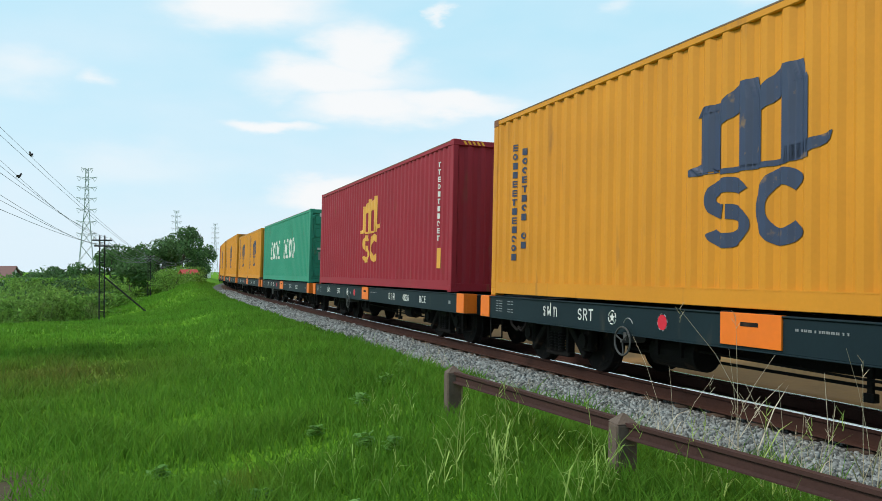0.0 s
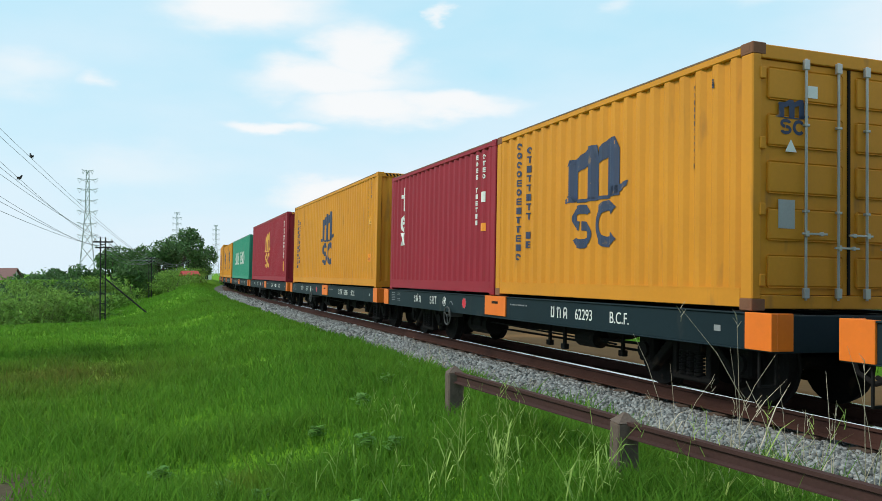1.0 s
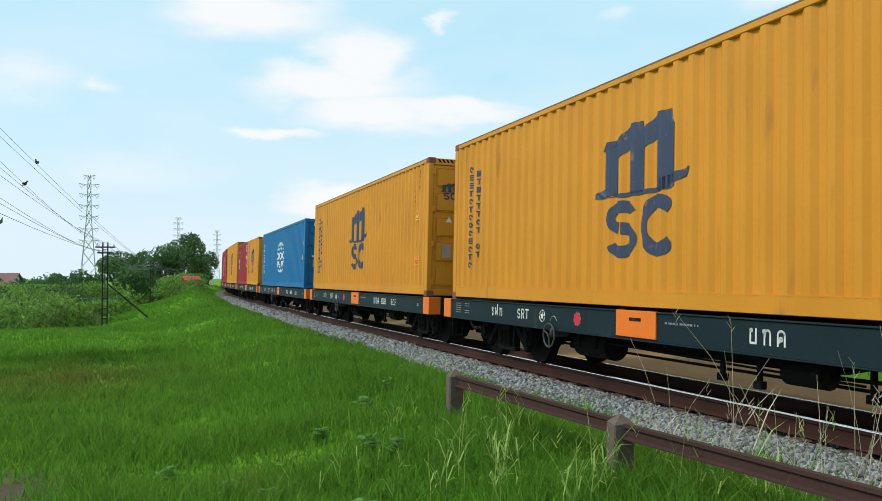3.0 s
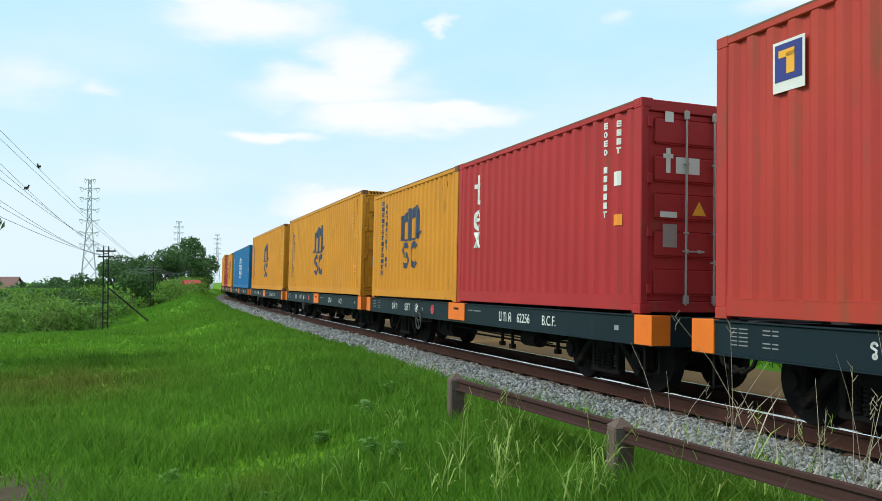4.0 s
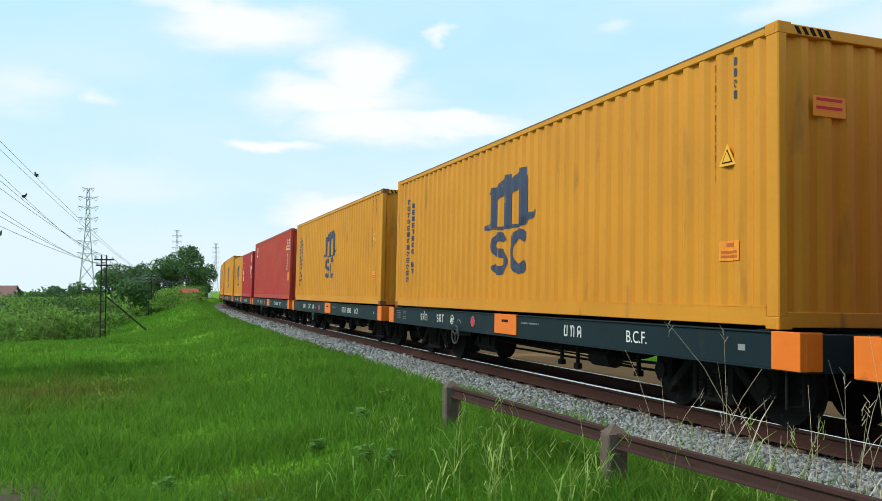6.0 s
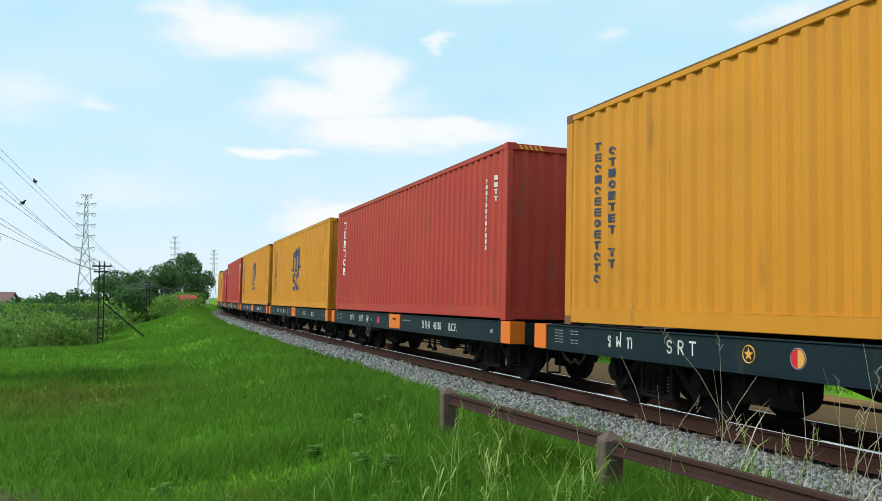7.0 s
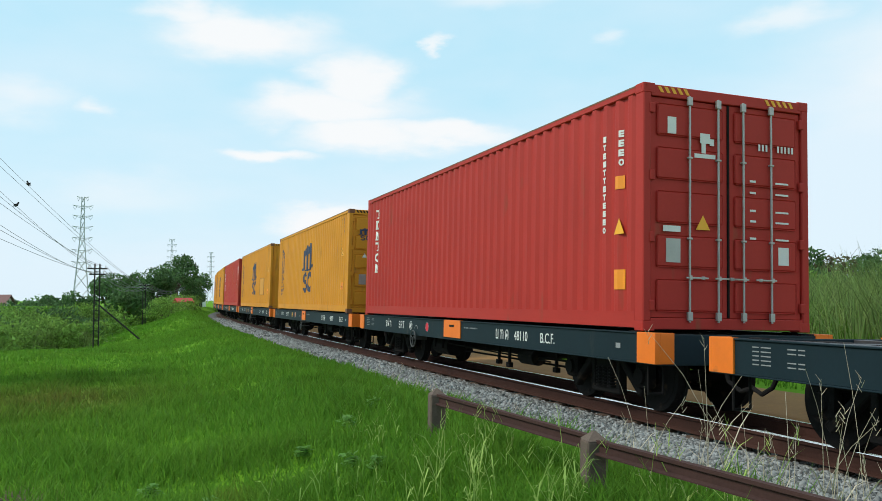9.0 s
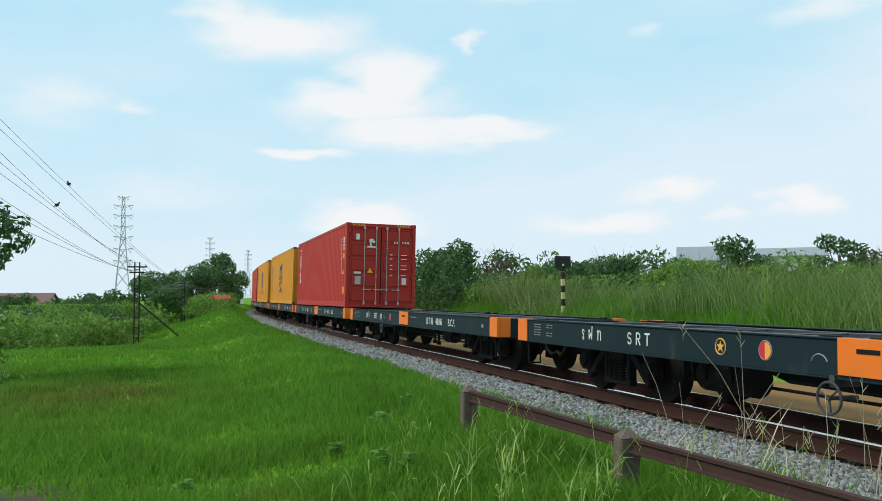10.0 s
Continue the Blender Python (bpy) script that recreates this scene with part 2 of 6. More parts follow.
M = {
    "yellow": paint("yellow_paint", (0.66, 0.272, 0.016), 0.24, fade=(0.58, 0.224, 0.013)),
    "maroon": paint("maroon_paint", (0.29, 0.014, 0.030), 0.15),
    "red": paint("red_paint", (0.44, 0.026, 0.028), 0.3, fade=(0.36, 0.020, 0.026)),
    "orange_red": paint("orange_red_paint", (0.47, 0.062, 0.022), 0.38, fade=(0.40, 0.024, 0.036)),
    "brick_red": paint("brick_red_paint", (0.41, 0.026, 0.018), 0.2),
    "blue": paint("blue_paint", (0.003, 0.152, 0.37), 0.2, fade=(0.004, 0.125, 0.33)),
    "green": paint("green_paint", (0.030, 0.26, 0.17), 0.2),
    "navy_mark": material("navy_mark_paint", (0.028, 0.045, 0.10), rough=0.6, fine=0.1, broad=0.25, fine_scale=12, broad_scale=2.5, bump=0,
                          dirt=(0.5, 0.26, 0.03), dirt_amount=0.25, dirt_scale=6),
    "white_mark": material("white_mark_paint", (0.72, 0.72, 0.70), rough=0.6, fine=0.08, broad=0.15, bump=0),
    "yellow_mark": material("yellow_mark_paint", (0.72, 0.36, 0.06), rough=0.6, fine=0.08, broad=0.15, bump=0),
    "orange_sticker": material("orange_sticker", (0.85, 0.28, 0.012), rough=0.45, fine=0.05, broad=0.1, bump=0),
    "amber_sign": material("amber_sign", (0.85, 0.40, 0.02), rough=0.45, fine=0.05, broad=0.1, bump=0),
    "patch": material("repair_panel", (0.60, 0.262, 0.030), rough=0.7, fine=0.06, broad=0.2, fine_scale=20, broad_scale=2.0, bump=0.05),
    "bright_steel": material("galvanised_steel", (0.42, 0.42, 0.41), rough=0.45, metal=0.5, fine=0.1, broad=0.2, bump=0.05),
    "sill": material("dark_wagon_paint", (0.007, 0.019, 0.026), rough=0.6, gloss=0.2, fine=0.15, broad=0.25, fine_scale=20, broad_scale=1.3, bump=0.06, bump_scale=30,
                     dirt=(0.06, 0.055, 0.045), dirt_amount=0.3, dirt_scale=2.5, dirt_z=0.4),
    "running": material("grimy_running_gear", (0.011, 0.010, 0.010), rough=0.85, gloss=0.15, fine=0.25, broad=0.35, bump=0.3, bump_scale=40, dirt=(0.07, 0.045, 0.03), dirt_amount=0.4, dirt_scale=5),
    "deck": material("worn_deck_steel", (0.035, 0.036, 0.040), rough=0.5, fine=0.2, broad=0.3, bump=0.1, dirt=(0.12, 0.10, 0.085), dirt_amount=0.5, dirt_scale=1.6),
    "wagon_orange": material("wagon_orange_paint", (0.80, 0.170, 0.007), rough=0.5, fine=0.06, broad=0.14, fine_scale=20, broad_scale=3, bump=0.04, dirt=(0.2, 0.08, 0.03), dirt_amount=0.25, dirt_scale=6),
    "red_disc": material("red_disc_paint", (0.62, 0.012, 0.035), rough=0.5, fine=0.05, broad=0.1, bump=0),
    "tread": material("polished_wheel_tread", (0.30, 0.30, 0.30), rough=0.28, metal=0.9, fine=0.1, broad=0.1, bump=0.02),
    "rail": material("rusty_rail", (0.055, 0.024, 0.018), rough=0.85, fine=0.25, broad=0.25, fine_scale=40, broad_scale=3, bump=0.3, bump_scale=60, gloss=0.2),
    "rail_top": material("polished_rail_head", (0.88, 0.89, 0.90), rough=0.14, metal=1.0, fine=0.05, broad=0.1, bump=0.02),
    "sleeper": material("weathered_timber_sleeper", (0.10, 0.062, 0.043), rough=0.9, fine=0.3, broad=0.3, fine_scale=25, broad_scale=3, bump=0.5, bump_scale=50, per_object=0.25),
    "stone": material("crushed_grey_stone", (0.215, 0.22, 0.215), rough=0.9, fine=0.15, broad=0.2, fine_scale=40, broad_scale=1.2, bump=0.2, island=0.6, dirt=(0.16, 0.11, 0.08), dirt_amount=0.15, dirt_scale=1.5),
    "ballast_bed": material("ballast_bed", (0.10, 0.096, 0.09), rough=0.95, fine=0.5, broad=0.2, fine_scale=24, broad_scale=1.5, bump=1.0, bump_scale=22),
    "beam": material("rusty_old_rail_beam", (0.056, 0.027, 0.023), rough=0.85, fine=0.2, broad=0.25, fine_scale=35, broad_scale=3, bump=0.3, bump_scale=50, gloss=0.25),
    "post": material("weathered_concrete_post", (0.115, 0.082, 0.064), rough=0.95, fine=0.25, broad=0.35, fine_scale=35, broad_scale=5, bump=0.6, bump_scale=60, dirt=(0.035, 0.03, 0.025), dirt_amount=0.4, dirt_scale=7),
    "grass": material("green_grass_blades", (0.088, 0.240, 0.025), rough=0.65, fine=0.26, broad=0.40, fine_scale=1.6, broad_scale=0.30, bump=0, island=0.24, warm=(0.150, 0.295, 0.032), trans=0.5, gloss=0.12,
                      patches=((-1.3, 14.6, 1.5, (0.17, 0.12, 0.04), 0.62), (0.7, 6.4, 0.22, (0.26, 0.20, 0.04), 0.3))),
    "turf": material("grass_turf", (0.086, 0.234, 0.017), rough=0.95, fine=0.3, broad=0.38, fine_scale=9, broad_scale=0.30, bump=0.8, bump_scale=16, warm=(0.150, 0.290, 0.014), gloss=0.05,
                     patches=((-1.3, 14.6, 1.5, (0.17, 0.12, 0.04), 0.6), (-1.05, 7.1, 0.5, (0.085, 0.062, 0.048), 1.6), (0.7, 6.4, 0.25, (0.18, 0.14, 0.04), 0.3))),
    "stalk": material("seeding_grass_stalk", (0.22, 0.40, 0.07), rough=0.7, fine=0.1, broad=0.2, bump=0, island=0.3, warm=(0.36, 0.42, 0.13), trans=0.25, gloss=0.2),
    "reed": material("tall_reed_blades", (0.125, 0.24, 0.05), rough=0.65, fine=0.1, broad=0.3, fine_scale=4, broad_scale=0.25, bump=0, island=0.45, warm=(0.22, 0.255, 0.095), trans=0.4, gloss=0.25),
    "leaf": material("bush_leaves", (0.165, 0.330, 0.062), rough=0.7, fine=0.15, broad=0.35, fine_scale=2, broad_scale=0.4, bump=0, island=0.45, warm=(0.190, 0.300, 0.065), trans=0.5, gloss=0.2),
    "leaf_dark": material("dark_tree_leaves", (0.082, 0.165, 0.056), rough=0.7, fine=0.15, broad=0.35, fine_scale=2, broad_scale=0.4, bump=0, island=0.5, trans=0.38, gloss=0.3),
    "leaf_dull": material("dry_brownish_leaves", (0.10, 0.085, 0.045), rough=0.7, fine=0.15, broad=0.3, bump=0, island=0.4, trans=0.2, gloss=0.2),
    "bark": material("grey_brown_bark", (0.095, 0.075, 0.058), rough=0.95, fine=0.3, broad=0.3, fine_scale=30, broad_scale=4, bump=0.6, bump_scale=40),
    "iron": material("dark_pole_iron", (0.022, 0.020, 0.020), rough=0.8, fine=0.2, broad=0.3, bump=0.2),
    "lattice": material("grey_lattice_steel", (0.40, 0.43, 0.46), rough=0.6, metal=0.1, fine=0.1, broad=0.15, bump=0),
    "wire": material("wire", (0.05, 0.055, 0.065), rough=0.6, fine=0.1, broad=0.1, bump=0),
    "insulator": material("porcelain", (0.5, 0.5, 0.48), rough=0.3, fine=0.05, broad=0.05, bump=0),
    "feather": material("black_feathers", (0.012, 0.012, 0.014), rough=0.7, fine=0.2, broad=0.2, bump=0),
    "dirt": material("bare_brown_earth", (0.23, 0.115, 0.026), rough=0.95, fine=0.2, broad=0.25, fine_scale=12, broad_scale=0.8, bump=0.5, bump_scale=18, dirt=(0.07, 0.12, 0.02), dirt_amount=0.25, dirt_scale=0.9),
    "shed_wall": material("white_sheet_wall", (0.62, 0.63, 0.64), rough=0.6, fine=0.05, broad=0.12, bump=0, dirt=(0.3, 0.28, 0.25), dirt_amount=0.2, dirt_scale=1),
    "shed_roof": material("grey_sheet_roof", (0.26, 0.29, 0.31), rough=0.5, fine=0.05, broad=0.12, bump=0),
    "red_roof": material("red_tile_roof", (0.40, 0.045, 0.035), rough=0.7, fine=0.1, broad=0.15, bump=0),
    "brown_roof": material("brown_tile_roof", (0.20, 0.10, 0.09), rough=0.8, fine=0.1, broad=0.15, bump=0),
    "window_dark": material("dark_window", (0.03, 0.035, 0.04), rough=0.15, fine=0.05, broad=0.05, bump=0),
    "blue_sheet": material("blue_sheet", (0.06, 0.22, 0.55), rough=0.5, fine=0.05, broad=0.1, bump=0),
    "board": material("black_signal_board", (0.008, 0.008, 0.009), rough=0.6, fine=0.1, broad=0.1, bump=0),
    "cream": material("cream_post_paint", (0.62, 0.50, 0.26), rough=0.6, fine=0.08, broad=0.15, bump=0),
}

# ---------------------------------------------------------------- building helpers


def obj(name, mesh, mat=None, parent=None, label=""):
    ob = new(name, mesh)
    if mat is not None:
        if not mesh.materials:
            mesh.materials.append(None)
        ob.material_slots[0].link = "OBJECT"
        ob.material_slots[0].material = mat
    if parent is not None:
        ob.parent = parent
    if label:
        ob["label"] = label
    return ob


def part(name, bm, mat, parent=None, label="", smooth=False):
    mesh = bpy.data.meshes.new(name)
    bm.to_mesh(mesh)
    bm.free()
    if smooth:
        mesh.shade_smooth()
    return obj(name, mesh, mat, parent, label)


def mesh_of(name, verts, faces, smooth=False):
    mesh = bpy.data.meshes.new(name)
    mesh.from_pydata([tuple(v) for v in verts], [], [tuple(f) for f in faces])
    if smooth:
        mesh.shade_smooth()
    return mesh


def box(bm, x0, x1, y0, y1, z0, z1, bevel=0.0, m=None):
    r = bmesh.ops.create_cube(bm, size=1.0)
    vs = r["verts"]
    for v in vs:
        v.co = Vector(((x0 + x1) / 2 + v.co.x * abs(x1 - x0), (y0 + y1) / 2 + v.co.y * abs(y1 - y0), (z0 + z1) / 2 + v.co.z * abs(z1 - z0)))
        if m is not None:
            v.co = m @ v.co
    if bevel:
        es = list({e for v in vs for e in v.link_edges})
        bmesh.ops.bevel(bm, geom=es, offset=bevel, segments=1, affect="EDGES", profile=0.5)


def rod(bm, a, b, r0, r1=None, n=8):
    a, b = Vector(a), Vector(b)
    r1 = r0 if r1 is None else r1
    d = b - a
    m = Matrix.Translation((a + b) / 2) @ d.to_track_quat("Z", "Y").to_matrix().to_4x4()
    bmesh.ops.create_cone(bm, cap_ends=True, segments=n, radius1=r0, radius2=r1, depth=d.length, matrix=m)


def boxed(*a, bevel=0.0):
    bm = bmesh.new()
    box(bm, *a, bevel=bevel)
    return bm


def rodded(*a, n=8):
    bm = bmesh.new()
    rod(bm, *a, n=n)
    return bm


def fast_mesh(name, verts, faces_n, loops, smooth=False):
    """Mesh from numpy arrays; all faces have faces_n corners."""
    mesh = bpy.data.meshes.new(name)
    nf = len(loops) // faces_n
    mesh.vertices.add(len(verts))
    mesh.vertices.foreach_set("co", np.asarray(verts, dtype=np.float32).ravel())
    mesh.loops.add(len(loops))
    mesh.loops.foreach_set("vertex_index", np.asarray(loops, dtype=np.int32))
    mesh.polygons.add(nf)
    mesh.polygons.foreach_set("loop_start", np.arange(0, nf * faces_n, faces_n, dtype=np.int32))
    mesh.update(calc_edges=True)
    if smooth:
        mesh.shade_smooth()
    return mesh


# ---------------------------------------------------------------- ground


def vnoise(x, y, f):
    return noise.noise((x * f, y * f, 3.7))


def ground_z(x, y):
    """Height of the land: level by the line, falling to a hollow beyond the grass, a low bank across the line."""
    side = float(line_x(min(max(y, -50), 280))) - x
    z = -0.24 + 0.05 * vnoise(x, y, 0.35)
    if side > 3:
        far = min(max((y - 24 - side * 0.2) / 26, 0), 1)
        z -= 1.7 * far * far * (3 - 2 * far) * min(max((side - 3.0) / 9, 0), 1)
    if side > 0.5:
        z += 0.33 * math.exp(-((side - 3.9) / 1.15) ** 2)
        far = min(max((y - 34) / 40, 0), 1)
        z += 0.6 * far * far * (3 - 2 * far) * math.exp(-((side - 4.6) / 1.9) ** 2)
    if side < 1.9:
        z = -0.50 if side > -1.9 else -0.50 + min(max((-side - 1.9) / 1.2, 0), 1) * 0.26
    if side < -4.5:
        z += 0.55 * min((-side - 4.5) / 6, 1)
    return z


def build_ground():
    xs = np.concatenate([[-3000, -1200, -500, -220, -120, -70], np.arange(-45, -12, 2.5), np.arange(-12, 22, 0.45), np.arange(22, 60, 3.0), [70, 110, 180, 320, 700, 1400, 3000]])
    ys = np.concatenate([[-3000, -800, -200, -60, -25], np.arange(-12, 0, 1.5), np.arange(0, 40, 0.45), np.arange(40, 130, 2.0), [140, 155, 175, 200, 240, 300, 450, 800, 1600, 3500]])
    verts = [(x, y, ground_z(x, y) if abs(x) < 400 and -60 < y < 460 else -0.6) for y in ys for x in xs]
    nx = len(xs)
    faces = [(j * nx + i, j * nx + i + 1, (j + 1) * nx + i + 1, (j + 1) * nx + i) for j in range(len(ys) - 1) for i in range(nx - 1)]
    tagged(obj("ground", mesh_of("ground", verts, faces, True), M["turf"]), "bright green rough grass field sloping beside the railway", "ground", kind="structure")


build_ground()


def sweep(name, profile, s0, s1, step, closed=True, smooth=False):
    """A profile of (w, z) carried along the track."""
    ss = np.arange(s0, s1 + step / 2, step)
    n = len(profile)
    verts, faces = [], []
    for s in ss:
        for w, z in profile:
            x, y, th = on_line(s, w * math.cos(CANT) - z * math.sin(CANT))
            verts.append((x, y, z * math.cos(CANT) + w * math.sin(CANT)))
    for k in range(len(ss) - 1):
        for i in range(n if closed else n - 1):
            j = (i + 1) % n
            faces.append((k * n + i, k * n + j, (k + 1) * n + j, (k + 1) * n + i))
    return mesh_of(name, verts, faces, smooth)


def build_track():
    bed = sweep("ballast", [(-2.3, -0.5), (-1.75, -0.28), (-1.2, -0.25), (-0.6, -0.24), (0.0, -0.20), (0.62, -0.25), (0.92, -0.215), (1.3, -0.20), (1.6, -0.25), (2.25, -0.56)], -30, 300, 1.0, closed=False)
    tagged(obj("ballast_bed", bed, M["ballast_bed"]), "bed of crushed grey stone under the railway track", "ballast", kind="structure")
    dirt = sweep("dirt", [(-5.6, -0.25), (-5.0, -0.15), (-3.6, -0.13), (-2.4, -0.15), (-1.75, -0.17), (-1.3, -0.26)], -30, 200, 1.0, closed=False)
    tagged(obj("dirt_path", dirt, M["dirt"]), "strip of bare brown earth beside the track", "path", kind="structure")
    # stones: near ones as real lumps
    rng = np.random.default_rng(5)
    lumps, loops = [], []
    ico = bmesh.new()
    bmesh.ops.create_icosphere(ico, subdivisions=1, radius=1.0)
    base = np.array([v.co[:] for v in ico.verts])
    tri = np.array([[v.index for v in f.verts] for f in ico.faces])
    ico.free()
    n = 0
    for s0, s1, count, size in ((1.5, 10, 24000, 0.024), (10, 18, 15000, 0.027), (18, 34, 9000, 0.038), (34, 70, 6000, 0.058)):
        for _ in range(count):
            s = rng.uniform(s0, s1)
            w = rng.choice((rng.uniform(0.62, 2.0), rng.uniform(-0.45, 0.45), rng.uniform(-1.3, -0.6)), p=(0.84, 0.1, 0.06))
            z = float(np.interp(abs(w), (0, 0.62, 0.92, 1.3, 1.6, 2.25), (-0.20, -0.25, -0.215, -0.20, -0.25, -0.56)))
            x, y, th = on_line(s, w)
            r = size * rng.uniform(0.6, 1.35)
            shape = base * (r * rng.uniform(0.55, 1.2, 3)) * (1 + rng.uniform(-0.38, 0.34, (len(base), 1)))
            q = Euler(rng.uniform(0, 6.28, 3)).to_matrix()
            lumps.append(shape @ np.array(q) + (x, y, z + w * math.sin(CANT) + r * rng.uniform(0.3, 0.9)))
            loops.append(tri + n)
            n += len(base)
    mesh = fast_mesh("stones", np.concatenate(lumps), 3, np.concatenate(loops).ravel())
    tagged(obj("ballast_stones", mesh, M["stone"]), "loose crushed grey stones on the shoulder of the track", "stones", kind="stuff")
    # rails
    for w, side in ((0.5, 1), (-0.5, -1)):
        prof = [(w - 0.065, -0.180), (w + 0.065, -0.180), (w + 0.062, -0.165), (w + 0.012, -0.150), (w + 0.010, -0.045), (w + 0.034, -0.034), (w + 0.034, -0.006),
                (w + 0.026, -0.001), (w - 0.026, -0.001), (w - 0.034, -0.006), (w - 0.034, -0.034), (w - 0.010, -0.045), (w - 0.012, -0.150), (w - 0.062, -0.165)]
        rail = tagged(obj("rail", sweep("rail", prof, -30, 300, 1.0), M["rail"]), "rusty steel railway rail with a polished running surface", "rail", "rails of the track", "structure")
        obj("running_surface", sweep("running_surface", [(w - 0.030, -0.004), (w + 0.030, -0.004), (w + 0.028, 0.003), (w - 0.028, 0.003)], -30, 300, 1.0), M["rail_top"], rail, "shiny worn rail head")


build_track()


def near_z(x, y):
    return ground_z(x, y)


def blades(name, pts, heights, widths, lean, mat, rng, label, category, segs=2):
    """Bent tapering blades as one mesh."""
    n = len(pts)
    a = rng.uniform(0, 2 * np.pi, n)
    la = rng.uniform(0, 2 * np.pi, n)
    ll = rng.uniform(0.1, 1.0, n) * lean * heights
    side = np.stack([np.cos(a), np.sin(a), np.zeros(n)], 1) * widths[:, None]
    bend = np.stack([np.cos(la), np.sin(la), np.zeros(n)], 1) * ll[:, None]
    up = np.stack([np.zeros(n), np.zeros(n), heights], 1)
    if segs == 1:
        v = np.stack([pts - side, pts + side, pts + up + bend], 1).reshape(-1, 3)
        loops = np.arange(3 * n)
        return tagged(obj(name, fast_mesh(name, v, 3, loops), mat), label, category, kind="stuff")
    mid = pts + up * 0.55 + bend * 0.3
    v = np.stack([pts - side, pts + side, mid - side * 0.75, mid + side * 0.75, pts + up + bend], 1).reshape(-1, 3)
    b = np.arange(n)[:, None] * 5
    tri = (b + np.array([0, 1, 3, 0, 3, 2, 2, 3, 4])).ravel()
    return tagged(obj(name, fast_mesh(name, v, 3, tri), mat), label, category, kind="stuff")


def build_grass():
    rng = np.random.default_rng(11)
    pts, hs, ws = [], [], []
    n = 260000
    r = 2.2 + 46 * rng.random(n) ** 1.7
    az = np.radians(rng.uniform(-16, 46, n))
    x, y = r * np.sin(az), r * np.cos(az)
    gap = line_x(y) - x
    bare = np.exp(-((x + 1.05) ** 2 + 0.35 * (y - 7.1) ** 2) / 0.26)
    edge = 1.72 + 0.25 * np.sin(y * 1.7) * np.sin(y * 0.63 + 1)
    keep = (gap > edge) & (rng.random(n) > bare * 1.1)
    x, y, r = x[keep], y[keep], r[keep]
    q = 60000
    rq, aq = 0.8 + 24 * rng.random(q) ** 1.4, np.radians(rng.uniform(46, 344, q))
    xq, yq = rq * np.sin(aq), rq * np.cos(aq)
    near_side = line_x(yq) - xq > 1.9
    x, y = np.concatenate([x, xq[near_side]]), np.concatenate([y, yq[near_side]])
    m = 26000
    sf, gf = rng.uniform(36, 105, m), rng.uniform(1.9, 12, m)
    xf, yf, tf = (np.interp(sf, LINE_S, q) for q in (LINE_X, LINE_Y, LINE_T))
    x, y = np.concatenate([x, xf - np.cos(tf) * gf]), np.concatenate([y, yf + np.sin(tf) * gf])
    r = np.hypot(x, y)
    z = np.array([near_z(a, b) for a, b in zip(x, y)])
    clump = np.array([0.5 + noise.noise((a * 0.9, b * 0.9, 0.0)) for a, b in zip(x, y)])
    h = (0.07 + 0.15 * np.clip(clump, 0, 1.3)) * rng.uniform(0.5, 1.4, len(x))
    h *= np.interp(r, (12, 26, 60), (1.0, 0.55, 0.8))
    tall = (rng.random(len(x)) < 0.02) & (r < 16)
    h[tall] *= 1.8
    w = 0.0026 + 0.00062 * r
    blades("meadow_grass", np.stack([x, y, z - 0.01], 1), h, w, 1.0, M["grass"], rng, "dense bright green meadow grass", "grass")


build_grass()

# ---------------------------------------------------------------- containers
WAVE, DEPTH = 0.278, 0.036
HALF_W = 1.219
FACE = 1.207        # outer face of the corrugation


def corr(u):
    """Inward step of the corrugated sheet at u."""
    p = (u / WAVE) % 1.0
    if p < 0.28:
        return 0.0
    if p < 0.50:
        return DEPTH * (p - 0.28) / 0.22
    if p < 0.78:
        return DEPTH
    return DEPTH * (1 - (p - 0.78) / 0.22)


def sheet_breaks(a, b):
    out = {a, b}
    k = math.floor(a / WAVE) - 1
    while k * WAVE < b + WAVE:
        for p in (0.0, 0.28, 0.50, 0.78):
            u = (k + p) * WAVE
            if a < u < b:
                out.add(u)
        k += 1
    return sorted(out)


SHAPES = {}


def cached(key, make):
    if key not in SHAPES:
        SHAPES[key] = make()
    return SHAPES[key]


def side_sheet(length, height, sign):
    a, b = -length / 2 + 0.16, length / 2 - 0.16
    verts, faces = [], []
    us = sheet_breaks(a, b)
    for u in us:
        w = FACE - corr(u)
        for z in (0.205, height - 0.09):
            verts.append((u, sign * w, z))
        for z in (0.205, height - 0.09):
            verts.append((u, sign * (w - 0.003), z))
    for i in range(len(us) - 1):
        p, q = 4 * i, 4 * i + 4
        f = [(p, q, q + 1, p + 1), (p + 2, p + 3, q + 3, q + 2)]
        faces += f if sign < 0 else [tuple(reversed(t)) for t in f]
    return mesh_of("side_wall", verts, faces)


def end_sheet(height):
    """Blank corrugated end, facing -x at x = 0."""
    verts, faces = [], []
    ws = sheet_breaks(-HALF_W + 0.13, HALF_W - 0.13)
    for w in ws:
        for z in (0.16, height - 0.11):
            verts.append((corr(w) * 1.1 + 0.012, w, z))
    for i in range(len(ws) - 1):
        p, q = 2 * i, 2 * i + 2
        faces.append((p, p + 1, q + 1, q))
    return mesh_of("end_wall", verts, faces)


def mesh_from(name, fill):
    bm = bmesh.new()
    fill(bm)
    mesh = bpy.data.meshes.new(name)
    bm.to_mesh(mesh)
    bm.free()
    return mesh


